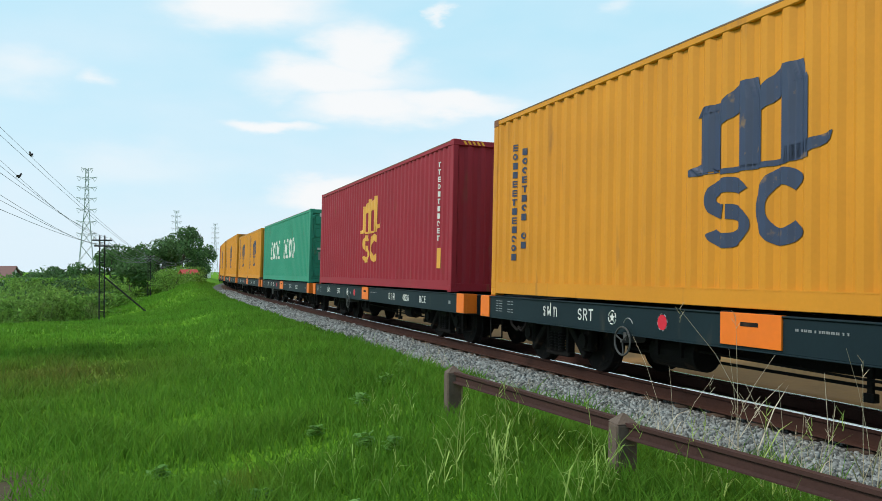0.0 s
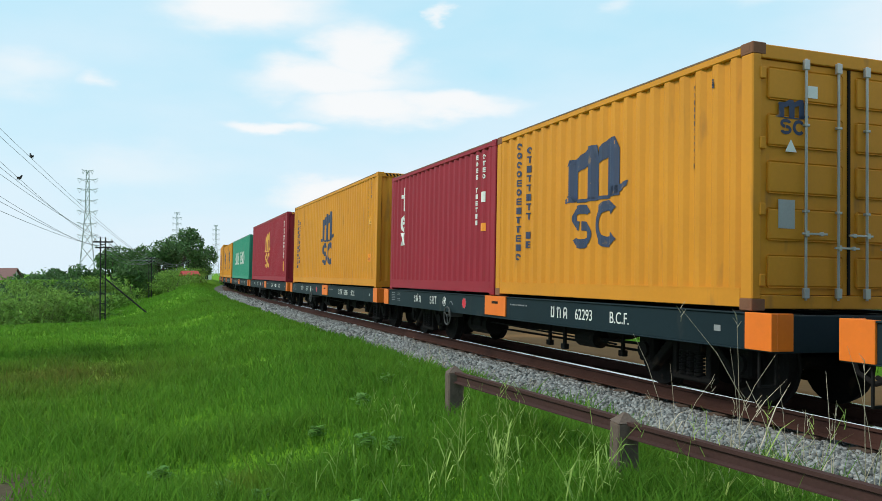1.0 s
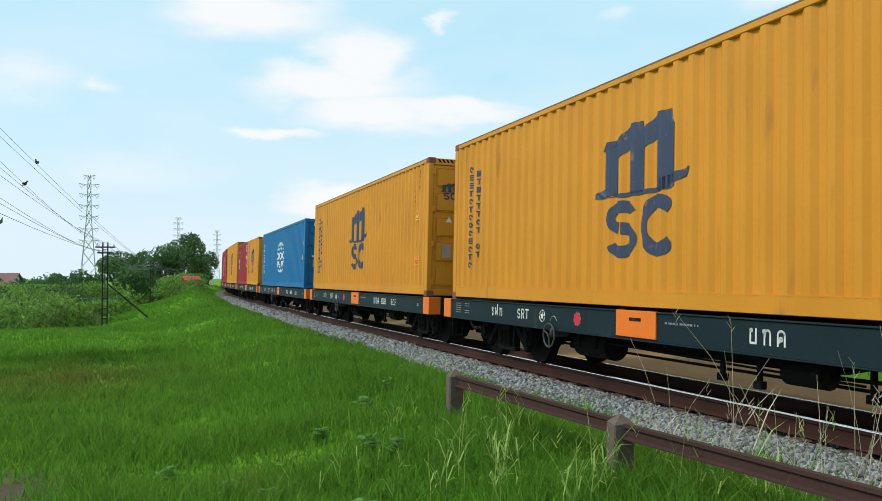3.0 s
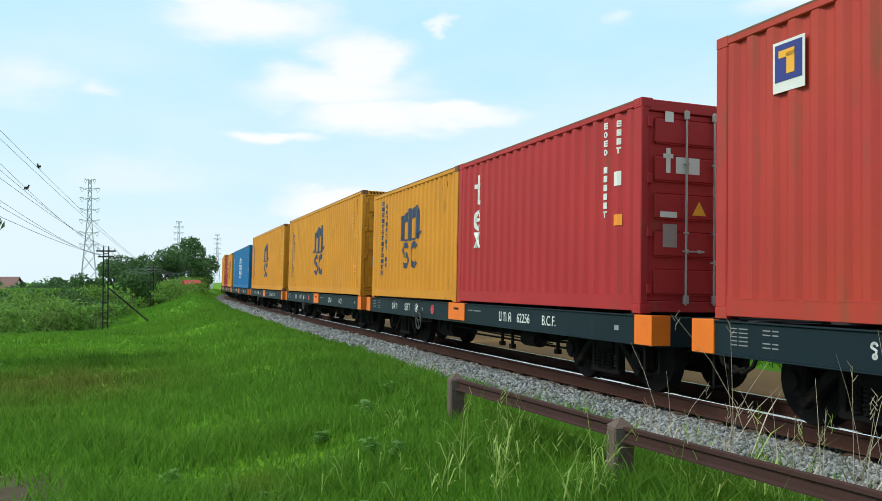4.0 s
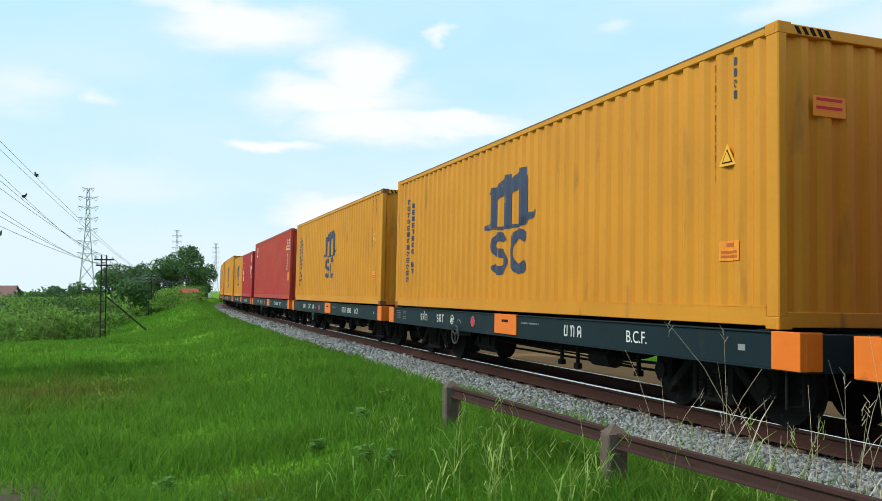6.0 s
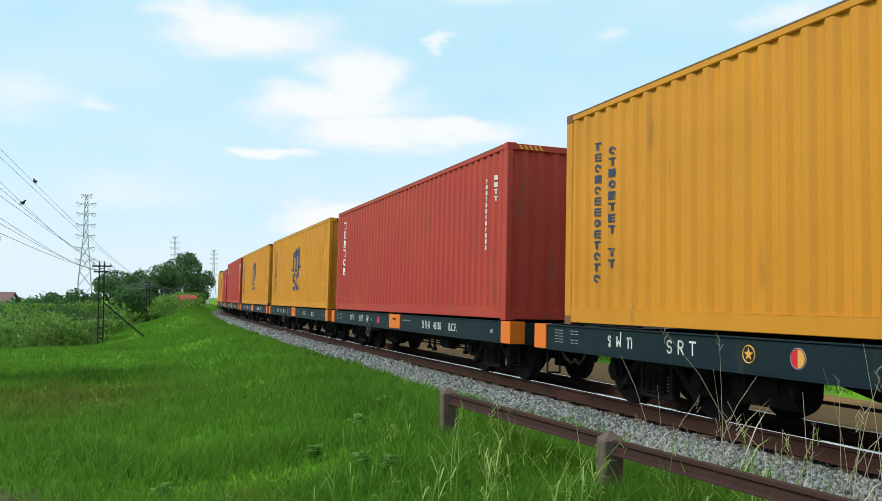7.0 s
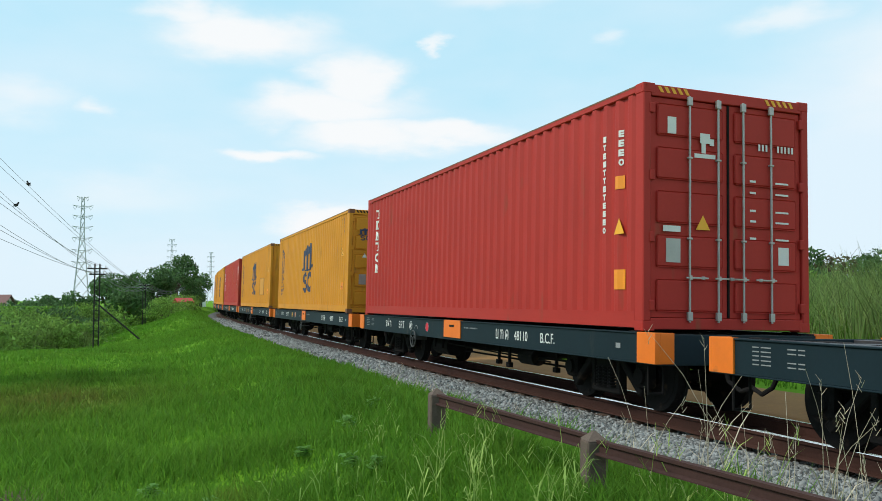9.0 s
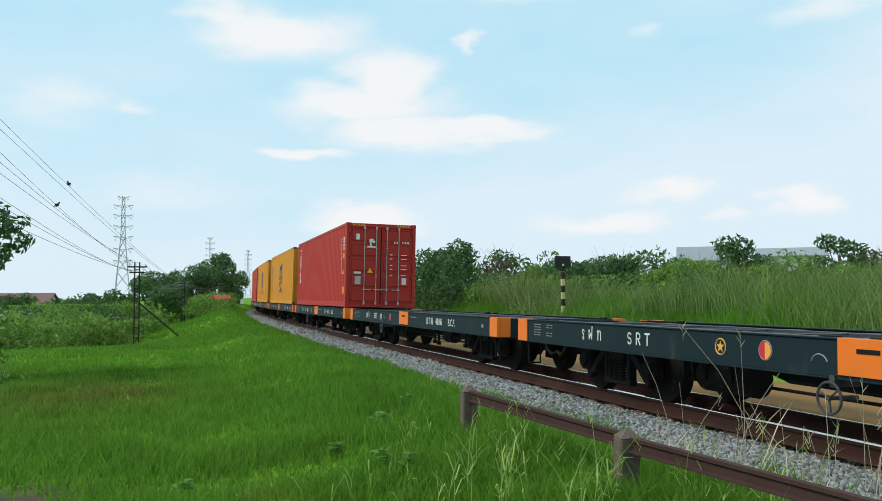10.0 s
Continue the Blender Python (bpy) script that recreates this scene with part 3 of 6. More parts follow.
def roof_sheet(length, height):
    verts, faces = [], []
    us = np.arange(-length / 2 + 0.15, length / 2 - 0.15, 0.105)
    for i, u in enumerate(us):
        z = height - 0.012 - (0.02 if (i // 2) % 2 else 0)
        verts += [(u, -HALF_W + 0.06, z), (u, HALF_W - 0.06, z)]
    for i in range(len(us) - 1):
        faces.append((2 * i, 2 * i + 2, 2 * i + 3, 2 * i + 1))
    return mesh_of("roof", verts, faces)


def casting_mesh():
    def fill(bm):
        box(bm, -0.089, 0.089, -0.081, 0.081, -0.059, 0.059, 0.008)
        box(bm, -0.045, 0.045, 0.0805, 0.083, -0.028, 0.03)
        box(bm, -0.091, -0.0885, -0.035, 0.035, -0.028, 0.03)
    return mesh_from("corner_casting", fill)


def door_leaf(height):
    """One door leaf, hinge at its outer edge, 1.14 wide, facing -x."""
    def fill(bm):
        box(bm, -0.012, 0.03, -0.545, 0.545, 0.0, height, 0.006)
    return mesh_from("door", fill)


def panel_mesh(step):
    """One pressed panel of a door leaf."""
    return mesh_from("panel", lambda bm: box(bm, -0.034, -0.010, -0.47, 0.47, 0.07, step - 0.07, 0.022))


def bar_mesh(height):
    def fill(bm):
        rod(bm, (0, 0, -0.05), (0, 0, height + 0.04), 0.0135, n=8)
        for z in (0.02, height * 0.36, height * 0.73, height - 0.02):
            box(bm, -0.02, 0.02, -0.032, 0.032, z - 0.05 if z in (0.02, height - 0.02) else z - 0.012, z + 0.05 if z in (0.02, height - 0.02) else z + 0.012, 0.004)
    return mesh_from("locking_bar", fill)


def handle_mesh():
    def fill(bm):
        box(bm, -0.010, 0.010, -0.16, 0.15, -0.010, 0.010, 0.003)
        box(bm, -0.014, 0.014, -0.12, -0.08, -0.028, 0.028, 0.004)
        box(bm, -0.012, 0.012, 0.06, 0.10, -0.02, 0.02, 0.004)
    return mesh_from("door_handle", fill)


class Marks:
    """Painted shapes that lie on the corrugated side (u to the front, z up); each is cut into narrow cells that follow the sheet."""

    def __init__(self, proud=0.008):
        self.v, self.f, self.proud = [], [], proud

    def quad(self, a, b, c, d):
        """Corners a b (bottom, from low u to high u) and d c above them."""
        n = max(1, int(math.ceil(max(abs(b[0] - a[0]), abs(c[0] - d[0])) / 0.012)))
        i0 = len(self.v)
        for i in range(n + 1):
            t = i / n
            for p, q in ((a, b), (d, c)):
                u, z = p[0] + (q[0] - p[0]) * t, p[1] + (q[1] - p[1]) * t
                self.v.append((u, FACE - corr(u) + self.proud, z))
        for i in range(n):
            p = i0 + 2 * i
            self.f.append((p, p + 1, p + 3, p + 2))

    def rect(self, u0, u1, z0, z1):
        u0, u1 = min(u0, u1), max(u0, u1)
        self.quad((u0, z0), (u1, z0), (u1, z1), (u0, z1))

    def arc(self, cu, cz, ru, rz, width, a0, a1, n=26):
        """A thick arc from a0 to a1 degrees (0 = towards the rear, counter-clockwise as seen)."""
        n = max(n, int(abs(radians(a1 - a0)) * max(ru, rz) / 0.018))
        for i in range(n):
            t0, t1 = radians(a0 + (a1 - a0) * i / n), radians(a0 + (a1 - a0) * (i + 1) / n)
            pts = []
            for t, k in ((t0, 0), (t1, 0), (t1, 1), (t0, 1)):
                pts.append((cu - (ru - k * width) * math.cos(t), cz + (rz - k * width) * math.sin(t)))
            self.quad(pts[3], pts[0], pts[1], pts[2])

    def glyph_column(self, u, z_top, z_end, count, w, seed, thin=0.35, gaps=()):
        """A column of small unreadable blocks standing for upright writing."""
        rng = random.Random(seed)
        pitch = (z_top - z_end) / count
        for i in range(count):
            if i in gaps:
                continue
            z1 = z_top - i * pitch
            z0 = z1 - pitch * 0.72
            k, t = rng.choice((0, 1, 2, 3)), w * thin
            if k == 0:
                self.rect(u - w / 2, u - w / 2 + t, z0, z1)
                self.rect(u + w / 2 - t, u + w / 2, z0, z1)
                self.quad((u - w / 2 + t, z0), (u - w / 2 + 2 * t, z0), (u + w / 2 - t, z1), (u + w / 2 - 2 * t, z1))
            elif k == 1:
                self.arc(u, (z0 + z1) / 2, w / 2, (z1 - z0) / 2, min(t, w * 0.3), 0, 360 if i % 2 else 300, 12)
            elif k == 2:
                self.rect(u - t / 2, u + t / 2, z0, z1)
                self.rect(u - w / 2, u + w / 2, z1 - 0.022, z1 + 0.001)
            else:
                self.rect(u + w / 2 - t, u + w / 2, z0, z1)
                for z in (z0, (z0 + z1) / 2 - 0.011, z1 - 0.022):
                    self.rect(u - w / 2, u + w / 2 - t, z, z + 0.022)

    def done(self, name, mat, parent, label=""):
        if not self.v:
            return None
        mesh = mesh_of(name, self.v, self.f)
        ob = obj(name, mesh, mat, parent, label)
        if name == "side_marking":
            ob["kind"] = "stuff"
        return ob


class FlatMarks(Marks):
    """Painted shapes on a flat rear door; u runs to the near side."""

    def __init__(self, x):
        self.v, self.f, self.x = [], [], x

    def quad(self, a, b, c, d):
        i0 = len(self.v)
        self.v += [(self.x, p[0], p[1]) for p in (a, b, c, d)]
        self.f.append((i0, i0 + 1, i0 + 2, i0 + 3))


def emblem(k, cu, cz, s=1.0):
    """The big house mark: three standing bars under a double arch on a base stroke, and two heavy open rings below."""
    def U(u):
        return cu + u * s
    def Z(z):
        return cz + z * s
    stem = 0.32
    for c, top in ((0.46, 0.58), (-0.14, 0.62), (-0.72, 0.66)):
        k.quad((U(c - stem / 2), Z(-0.03 + 0.02 * c)), (U(c + stem / 2), Z(-0.05 + 0.02 * c)), (U(c + stem / 2), Z(top)), (U(c - stem / 2), Z(top + 0.02)))
    for c, t in ((0.16, 0.0), (-0.43, 0.05)):
        k.quad((U(c - 0.14), Z(0.52 + t)), (U(c + 0.14), Z(0.42 + t)), (U(c + 0.14), Z(0.66 + t)), (U(c - 0.14), Z(0.80 + t)))
    for c, t in ((-0.14, 0.62), (-0.72, 0.66)):
        k.quad((U(c - 0.16), Z(t)), (U(c + 0.16), Z(t)), (U(c + 0.16), Z(t + 0.19)), (U(c - 0.08), Z(t + 0.19)))
    k.quad((U(0.46 - 0.16), Z(0.58)), (U(0.46 + 0.22), Z(0.56)), (U(0.46 + 0.14), Z(0.66)), (U(0.46 - 0.16), Z(0.66)))
    k.quad((U(0.30), Z(-0.05)), (U(0.80), Z(-0.05)), (U(0.80), Z(0.02)), (U(0.58), Z(0.08)))
    k.quad((U(-1.13), Z(0.07)), (U(-0.6), Z(-0.075)), (U(-0.6), Z(0.08)), (U(-1.16), Z(0.15)))
    k.quad((U(-0.62), Z(-0.075)), (U(0.32), Z(-0.075)), (U(0.32), Z(-0.02)), (U(-0.62), Z(-0.02)))
    # lower pair of open rings
    k.arc(U(0.20), Z(-0.32), 0.33 * s, 0.21 * s, 0.15 * s, 20, 260, 20)
    k.arc(U(0.20), Z(-0.60), 0.33 * s, 0.22 * s, 0.15 * s, -160, 90, 20)
    k.arc(U(-0.56), Z(-0.46), 0.36 * s, 0.36 * s, 0.16 * s, 42, 318, 28)


def flat_plate(name, x0, x1, y0, y1, z0, z1, mat, parent, label=""):
    return part(name, boxed(x0, x1, y0, y1, z0, z1), mat, parent, label)


def triangle(name, at, size, mat, parent, face, border=None):
    """A warning triangle; face 'side' (+y) or 'end' (-x), with an optional dark border behind it."""
    x, y, z = at

    def plate(k, depth):
        h, low, wide = size * 0.87 * k, z - size * 0.29 * (k - 1), size * k / 2
        if face == "side":
            v = [(x - wide, y + depth, low), (x + wide, y + depth, low), (x, y + depth, low + h)]
            v += [(a, b - 0.004, c) for a, b, c in v]
        else:
            v = [(x - depth, y - wide, low), (x - depth, y + wide, low), (x - depth, y, low + h)]
            v += [(a + 0.004, b, c) for a, b, c in v]
        return mesh_of(name, v, [(0, 1, 2), (5, 4, 3), (0, 3, 4, 1), (1, 4, 5, 2), (2, 5, 3, 0)])

    sign = obj(name, plate(1.0, 0.0), mat, parent, "orange warning triangle")
    if border:
        obj("sign_border", plate(0.62, 0.003), border, sign)
        obj("sign_field", plate(0.48, 0.006), mat, sign)
    return sign


def container(colour, length, height, label, doors, style, seed, style_small=False):
    """A shipping container: origin at the middle of its floor, front end towards +x, near side +y."""
    root = tagged(new("shipping_container"), label, "container", "containers on the train")
    c = M[colour]
    rng = random.Random(seed)
    hl = length / 2
    for sign in (1, -1):
        obj("side_wall", cached(("side", length, height, sign), lambda: side_sheet(length, height, sign)), c, root)
        obj("bottom_rail", cached(("brail", length, sign), lambda: mesh_from("bottom_rail", lambda bm: (
            box(bm, -hl + 0.17, hl - 0.17, sign * 1.17, sign * 1.214, 0.03, 0.212, 0.006),
            box(bm, -hl + 0.17, hl - 0.17, sign * 1.20, sign * 1.2165, 0.204, 0.218)))), c, root)
        obj("top_rail", cached(("trail", length, height, sign), lambda: mesh_from("top_rail", lambda bm: box(bm, -hl + 0.17, hl - 0.17, sign * 1.155, sign * 1.217, height - 0.10, height - 0.012, 0.01))), c, root)
        obj("rail_cap", cached(("cap", length, height, sign), lambda: mesh_from("rail_cap", lambda bm: box(bm, -hl + 0.17, hl - 0.17, sign * 1.150, sign * 1.2195, height - 0.034, height - 0.008, 0.006))), M["weathered_edge"], root, "weathered dirty top edge")
        for end in (1, -1):
            obj("corner_post", cached(("post", length, height, sign, end), lambda: mesh_from("corner_post", lambda bm: box(
                bm, end * (hl - 0.17), end * hl, sign * (HALF_W - 0.11), sign * (HALF_W - 0.002), 0.11, height - 0.11, 0.012))), c, root)
            for z in (0.059, height - 0.059):
                cast = obj("corner_casting", cached("casting", casting_mesh), M["rust_casting"] if colour == "yellow" and rng.random() < 0.6 else c, root)
                cast.location = (end * (hl - 0.089), sign * (HALF_W - 0.081), z)
                cast.rotation_euler = (0, 0, (0 if end < 0 else math.pi) if sign > 0 else (math.pi if end > 0 else 0))
    obj("roof", cached(("roof", length, height), lambda: roof_sheet(length, height)), c, root)
    obj("underframe", cached(("under", length), lambda: mesh_from("underframe", lambda bm: [
        box(bm, u - 0.03, u + 0.03, -1.16, 1.16, 0.03, 0.15) for u in np.arange(-hl + 0.4, hl - 0.3, 0.9)] + [box(bm, -hl + 0.15, hl - 0.15, -1.16, 1.16, 0.15, 0.175)])), M["running"], root)
    front = obj("front_wall", cached(("end", height), lambda: end_sheet(height)), c, root)
    front.location, front.rotation_euler = (hl - 0.02, 0, 0), (0, 0, math.pi)
    for end in ((1,) if doors else (1, -1)):
        for z0, z1 in ((0.02, 0.165), (height - 0.115, height - 0.014)):
            obj("end_rail", cached(("erail", length, height, end, z0), lambda: mesh_from("end_rail", lambda bm: box(
                bm, end * (hl - 0.10), end * (hl - 0.004), -HALF_W + 0.11, HALF_W - 0.11, z0, z1, 0.007))), c, root)
    if doors:
        for nm, z0, z1 in (("door_sill", 0.02, 0.15), ("door_header", height - 0.15, height - 0.014)):
            obj(nm, cached((nm, length, height), lambda: mesh_from(nm, lambda bm: box(bm, -hl + 0.004, -hl + 0.10, -HALF_W + 0.11, HALF_W - 0.11, z0, z1, 0.008))), c, root)
        dh = height - 0.31
        for y in (0.555, -0.555):
            leaf = obj("door", cached(("door", height), lambda: door_leaf(dh)), c, root)
            leaf.location = (-hl + 0.045, y, 0.155)
            step = dh / 5
            for i in range(5):
                pan = obj("panel", cached(("panel", height), lambda: panel_mesh(step)), c, leaf)
                pan.location = (0, 0, i * step)
            for dy in ((0.03, -0.38) if y > 0 else (0.36, -0.06)):
                bar = obj("locking_bar", cached(("bar", height), lambda: bar_mesh(dh)), M["bright_steel"], leaf, "galvanised locking bar")
                bar.location = (-0.062, dy, 0)
                h = obj("door_handle", cached("handle", handle_mesh), M["bright_steel"], leaf, "galvanised handle")
                h.location = (-0.078, dy - 0.10 if y > 0 else dy + 0.10, 0.47 + (0.13 if style != "brick" and dy in (0.03, 0.36) else 0))
                h.rotation_euler = (0, 0, 0) if y < 0 else (math.pi, 0, 0)
            for z in (0.14, dh * 0.36, dh * 0.64, dh - 0.14):
                hinge = obj("hinge", cached("hinge", lambda: mesh_from("hinge", lambda bm: box(bm, -0.045, 0.0, -0.035, 0.035, -0.06, 0.06, 0.008))), c, leaf)
                hinge.location = (-0.014, 0.545 if y > 0 else -0.545, z)
        gasket = obj("door_gasket", cached(("gasket", height), lambda: mesh_from("door_gasket", lambda bm: box(bm, -0.018, 0.0, -0.014, 0.014, 0.16, height - 0.16))), M["running"], root)
        gasket.location = (-hl + 0.036, 0, 0)
        xd = -hl + 0.010
        flat_plate("data_plate", xd - 0.004, xd, 0.70, 0.90, 0.80, 1.08, M["bright_steel"], root, "grey metal data plate")
        if style == "msc":
            door_mark = FlatMarks(xd - 0.003)
            emblem(door_mark, 0.77, height - 0.70, 0.21)
            door_mark.done("house_mark", M["navy_mark"], root, "small dark blue painted mark")
            triangle("warning_sign", (xd - 0.004, 0.75, 1.55), 0.14, M["white_mark"], root, "end")
            flat_plate("sticker", xd - 0.004, xd, 0.42, 0.54, 2.1, 2.22, M["white_mark"], root, "white sticker")
        else:
            flat_plate("sticker", xd - 0.004, xd, 0.76, 0.88, 2.32, 2.52, M["white_mark"], root, "white oval sticker")
            triangle("warning_sign", (xd - 0.004, 0.38, 1.20), 0.20, M["amber_sign"], root, "end")
            flat_plate("sticker", xd - 0.004, xd, 0.70, 0.94, 1.16, 1.23, M["white_mark"], root, "white label strip")
            flat_plate("sticker", xd - 0.004, xd, -0.90, -0.74, 0.82, 1.04, M["white_mark"], root, "white paper label")
            for y0, y1, z0, z1 in ((-0.58, -0.36, 2.20, 2.32), (-0.98, -0.66, 2.20, 2.32)):
                for i in range(int((y1 - y0) / 0.055)):
                    flat_plate("number_bar", xd - 0.004, xd, y0 + i * 0.055, y0 + i * 0.055 + 0.026, z0 + 0.02, z1 - 0.02, M["white_mark"], root)
            for i, z in enumerate((1.82, 1.68, 1.46, 1.33, 1.12)):
                flat_plate("data_line", xd - 0.004, xd, -0.90, -0.70, z, z + 0.022, M["white_mark"], root)
                flat_plate("data_line", xd - 0.004, xd, -0.40, -0.31, z, z + 0.026, M["white_mark"], root)
            if style == "brick":
                for y0, y1, z0, z1 in ((0.28, 0.42, 2.24, 2.36), (0.34, 0.40, 2.12, 2.24), (0.22, 0.28, 2.22, 2.30), (0.20, 0.50, 2.06, 2.11)):
                    flat_plate("house_mark", xd - 0.004, xd, y0, y1, z0, z1, M["white_mark"], root, "white painted mark")
            if style == "tex":
                for y0, y1, z0, z1 in ((0.80, 0.86, 1.70, 2.00), (0.76, 0.90, 1.88, 1.93), (0.58, 0.72, 1.70, 1.90), (0.38, 0.54, 1.70, 1.90)):
                    flat_plate("house_mark", xd - 0.004, xd, y0, y1, z0, z1, M["white_mark"], root, "white painted mark")
    else:
        back = obj("rear_wall", cached(("end", height), lambda: end_sheet(height)), c, root)
        back.location = (-hl + 0.02, 0, 0)
        if style in ("msc", "four"):
            flat_plate("sticker", -hl + 0.026, -hl + 0.03, 0.38, 0.78, height - 0.86, height - 0.66, M["orange_sticker"], root, "orange warning sticker")
            for dz in (0.79, 0.71):
                flat_plate("data_line", -hl + 0.024, -hl + 0.026, 0.42, 0.74, height - dz, height - dz + 0.03, M["red_disc"], root)
    # hazard stripes on the top corners
    if height > 2.7:
        for i in range(5):
            for y in (HALF_W - 0.26 - i * 0.09, -HALF_W + 0.26 + i * 0.09):
                v = [(-hl + x, y + w + (0.045 if z > height - 0.06 else 0.0), z) for x in (-0.0005, 0.004) for w, z in ((-0.025, height - 0.10), (0.02, height - 0.10), (0.02, height - 0.03), (-0.025, height - 0.03))]
                obj("hazard_stripe", mesh_of("hazard_stripe", v, [(0, 3, 2, 1), (4, 5, 6, 7), (0, 1, 5, 4), (1, 2, 6, 5), (2, 3, 7, 6), (3, 0, 4, 7)]), M["amber_sign"] if colour != "yellow" else M["running"], root)
    # side markings
    dark, white, amber = Marks(), Marks(), Marks(0.009)
    big, words = Marks(), Marks()
    rear = -hl + 0.70
    if style == "msc":
        if length > 7:
            emblem(big, *((0.17, 1.50, 0.90) if style_small else (0.09, 1.44)))
        else:
            emblem(big, 0.09, 1.36, 0.82)
        dark.glyph_column(hl - 0.82, 2.38, 0.52, 13, 0.105, seed)
        dark.glyph_column(hl - 1.15, 2.28, 0.70, 11, 0.105, seed + 1, gaps=(8,))
        dark.glyph_column(rear + 0.22, 2.70 if height > 2.7 else 2.35, 1.45, 12, 0.05, seed + 2)
        dark.glyph_column(rear - 0.10, 2.70 if height > 2.7 else 2.35, 2.25, 4, 0.05, seed + 3)
        if length > 7:
            amber.rect(rear - 0.16, rear + 0.14, 0.66, 0.86)
            words.proud = 0.012
            for z in (0.69, 0.735, 0.80):
                words.rect(rear - 0.13 + (0.05 if z > 0.78 else 0), rear + 0.11 - (0.05 if z > 0.78 else 0), z, z + (0.04 if z > 0.78 else 0.025))
            triangle("warning_sign", (rear + 0.02, FACE + 0.004, 1.62), 0.26, M["amber_sign"], root, "side", M["running"])
    elif style == "maroon_msc":
        emblem(big, 0.09, 1.44)
        white.glyph_column(rear + 0.10, 2.55, 0.95, 11, 0.07, seed)
        amber.rect(rear - 0.10, rear + 0.12, 0.45, 0.85)
    elif style == "tex":
        # three white blocks one above the other
        u = hl - 0.92
        white.rect(u - 0.05, u + 0.06, 1.76, 2.28)
        white.rect(u - 0.12, u + 0.14, 2.04, 2.12)
        white.rect(u - 0.14, u - 0.02, 1.74, 1.82)
        white.arc(u, 1.47, 0.15, 0.19, 0.07, 20, 330, 20)
        white.rect(u - 0.13, u + 0.13, 1.45, 1.51)
        white.quad((u - 0.16, 0.98), (u - 0.05, 0.98), (u + 0.15, 1.26), (u + 0.04, 1.26))
        white.quad((u + 0.05, 0.98), (u + 0.14, 0.98), (u - 0.05, 1.26), (u - 0.14, 1.26))
        white.glyph_column(rear + 0.12, 2.42, 1.05, 12, 0.07, seed, gaps=(4, 11))
        white.glyph_column(rear - 0.18, 2.40, 1.95, 4, 0.07, seed + 1)
        white.rect(rear - 0.22, rear - 0.08, 1.58, 1.76)
        amber.rect(rear - 0.24, rear - 0.10, 1.08, 1.22)
    elif style == "globe":
        for cu in (0.26, -0.26):
            white.arc(cu, 1.30, 0.72, 0.62, 0.065, 32, 148, 26)
            white.arc(cu, 1.30, 0.72, 0.66, 0.065, 212, 328, 26)
        white.arc(0.0, 1.30, 1.0, 0.66, 0.065, 52, 128, 26)
        for i, (a, b) in enumerate(((0, 360), (0, 360), (30, 330), (0, 360), (20, 340))):
            white.arc(0.86 - 0.43 * i, 1.36, 0.19, 0.165, 0.075, a, b, 22)
        for i in range(8):
            white.rect(0.84 - 0.225 * i, 0.74 - 0.225 * i, 0.97, 1.13)
            white.rect(0.84 - 0.225 * i, 0.68 - 0.225 * i, 1.08 if i % 2 else 0.97, 1.13 if i % 2 else 1.01)
        white.glyph_column(hl - 0.58, 2.05, 0.52, 6, 0.20, seed, 0.22)
        white.glyph_column(rear + 0.02, 2.36, 0.9, 12, 0.06, seed + 1)
        white.glyph_column(rear - 0.26, 2.40, 1.95, 4, 0.06, seed + 2)
        amber.rect(rear - 0.34, rear - 0.2, 1.62, 1.78)
        triangle("warning_sign", (rear - 0.26, FACE + 0.004, 1.08), 0.22, M["amber_sign"], root, "side")
    elif style == "words":
        for i in range(9):
            u = 3.35 - i * 0.74
            if i != 4:
                white.arc(u, 1.32, 0.26, 0.40, 0.12, 0, 360 if i % 3 else 300, 22)
                white.rect(u - 0.06, u + 0.30, 0.95, 1.05)
        white.glyph_column(rear, 2.3, 1.4, 8, 0.09, seed)
    elif style == "four":
        white.glyph_column(rear + 0.14, 2.48, 1.20, 11, 0.085, seed, gaps=(4,))
        white.glyph_column(rear - 0.18, 2.48, 2.0, 4, 0.085, seed + 1)
        triangle("warning_sign", (rear + 0.42, FACE + 0.004, 2.05), 0.24, M["amber_sign"], root, "side")
        amber.rect(rear - 0.34, rear + 0.02, 0.80, 1.14)
        flat_plate("house_mark", hl - 1.22, hl - 0.82, FACE, FACE + 0.006, 2.14, 2.62, M["white_mark"], root, "blue and yellow square mark on white")
        flat_plate("mark_field", hl - 1.19, hl - 0.85, FACE + 0.006, FACE + 0.010, 2.24, 2.59, M["navy_blue"], root)
        flat_plate("mark_stroke", hl - 1.10, hl - 0.90, FACE + 0.010, FACE + 0.013, 2.46, 2.53, M["amber_sign"], root)
        flat_plate("mark_stroke", hl - 1.10, hl - 1.00, FACE + 0.010, FACE + 0.013, 2.30, 2.50, M["amber_sign"], root)
    elif style in ("upright", "brick"):
        u = hl - 0.90
        for i, form in enumerate("irbiob"):
            z1 = 2.56 - i * 0.265
            z0 = z1 - 0.215
            if form == "o":
                white.arc(u, z1 - 0.108, 0.12, 0.108, 0.048, 0, 360, 24)
                continue
            for a in ((0.0,) if form == "i" else (0.075, -0.075)):
                white.rect(u + a - 0.028, u + a + 0.028, z0, z1)
                white.rect(u + a - 0.058, u + a + 0.058, z0 - 0.001, z0 + 0.034)
            white.rect(u - 0.125, u + 0.125, z1 - 0.05, z1 + 0.001) if form != "b" else white.quad((u - 0.10, z0 + 0.03), (u - 0.03, z0 + 0.03), (u + 0.10, z1 - 0.02), (u + 0.03, z1 - 0.02))
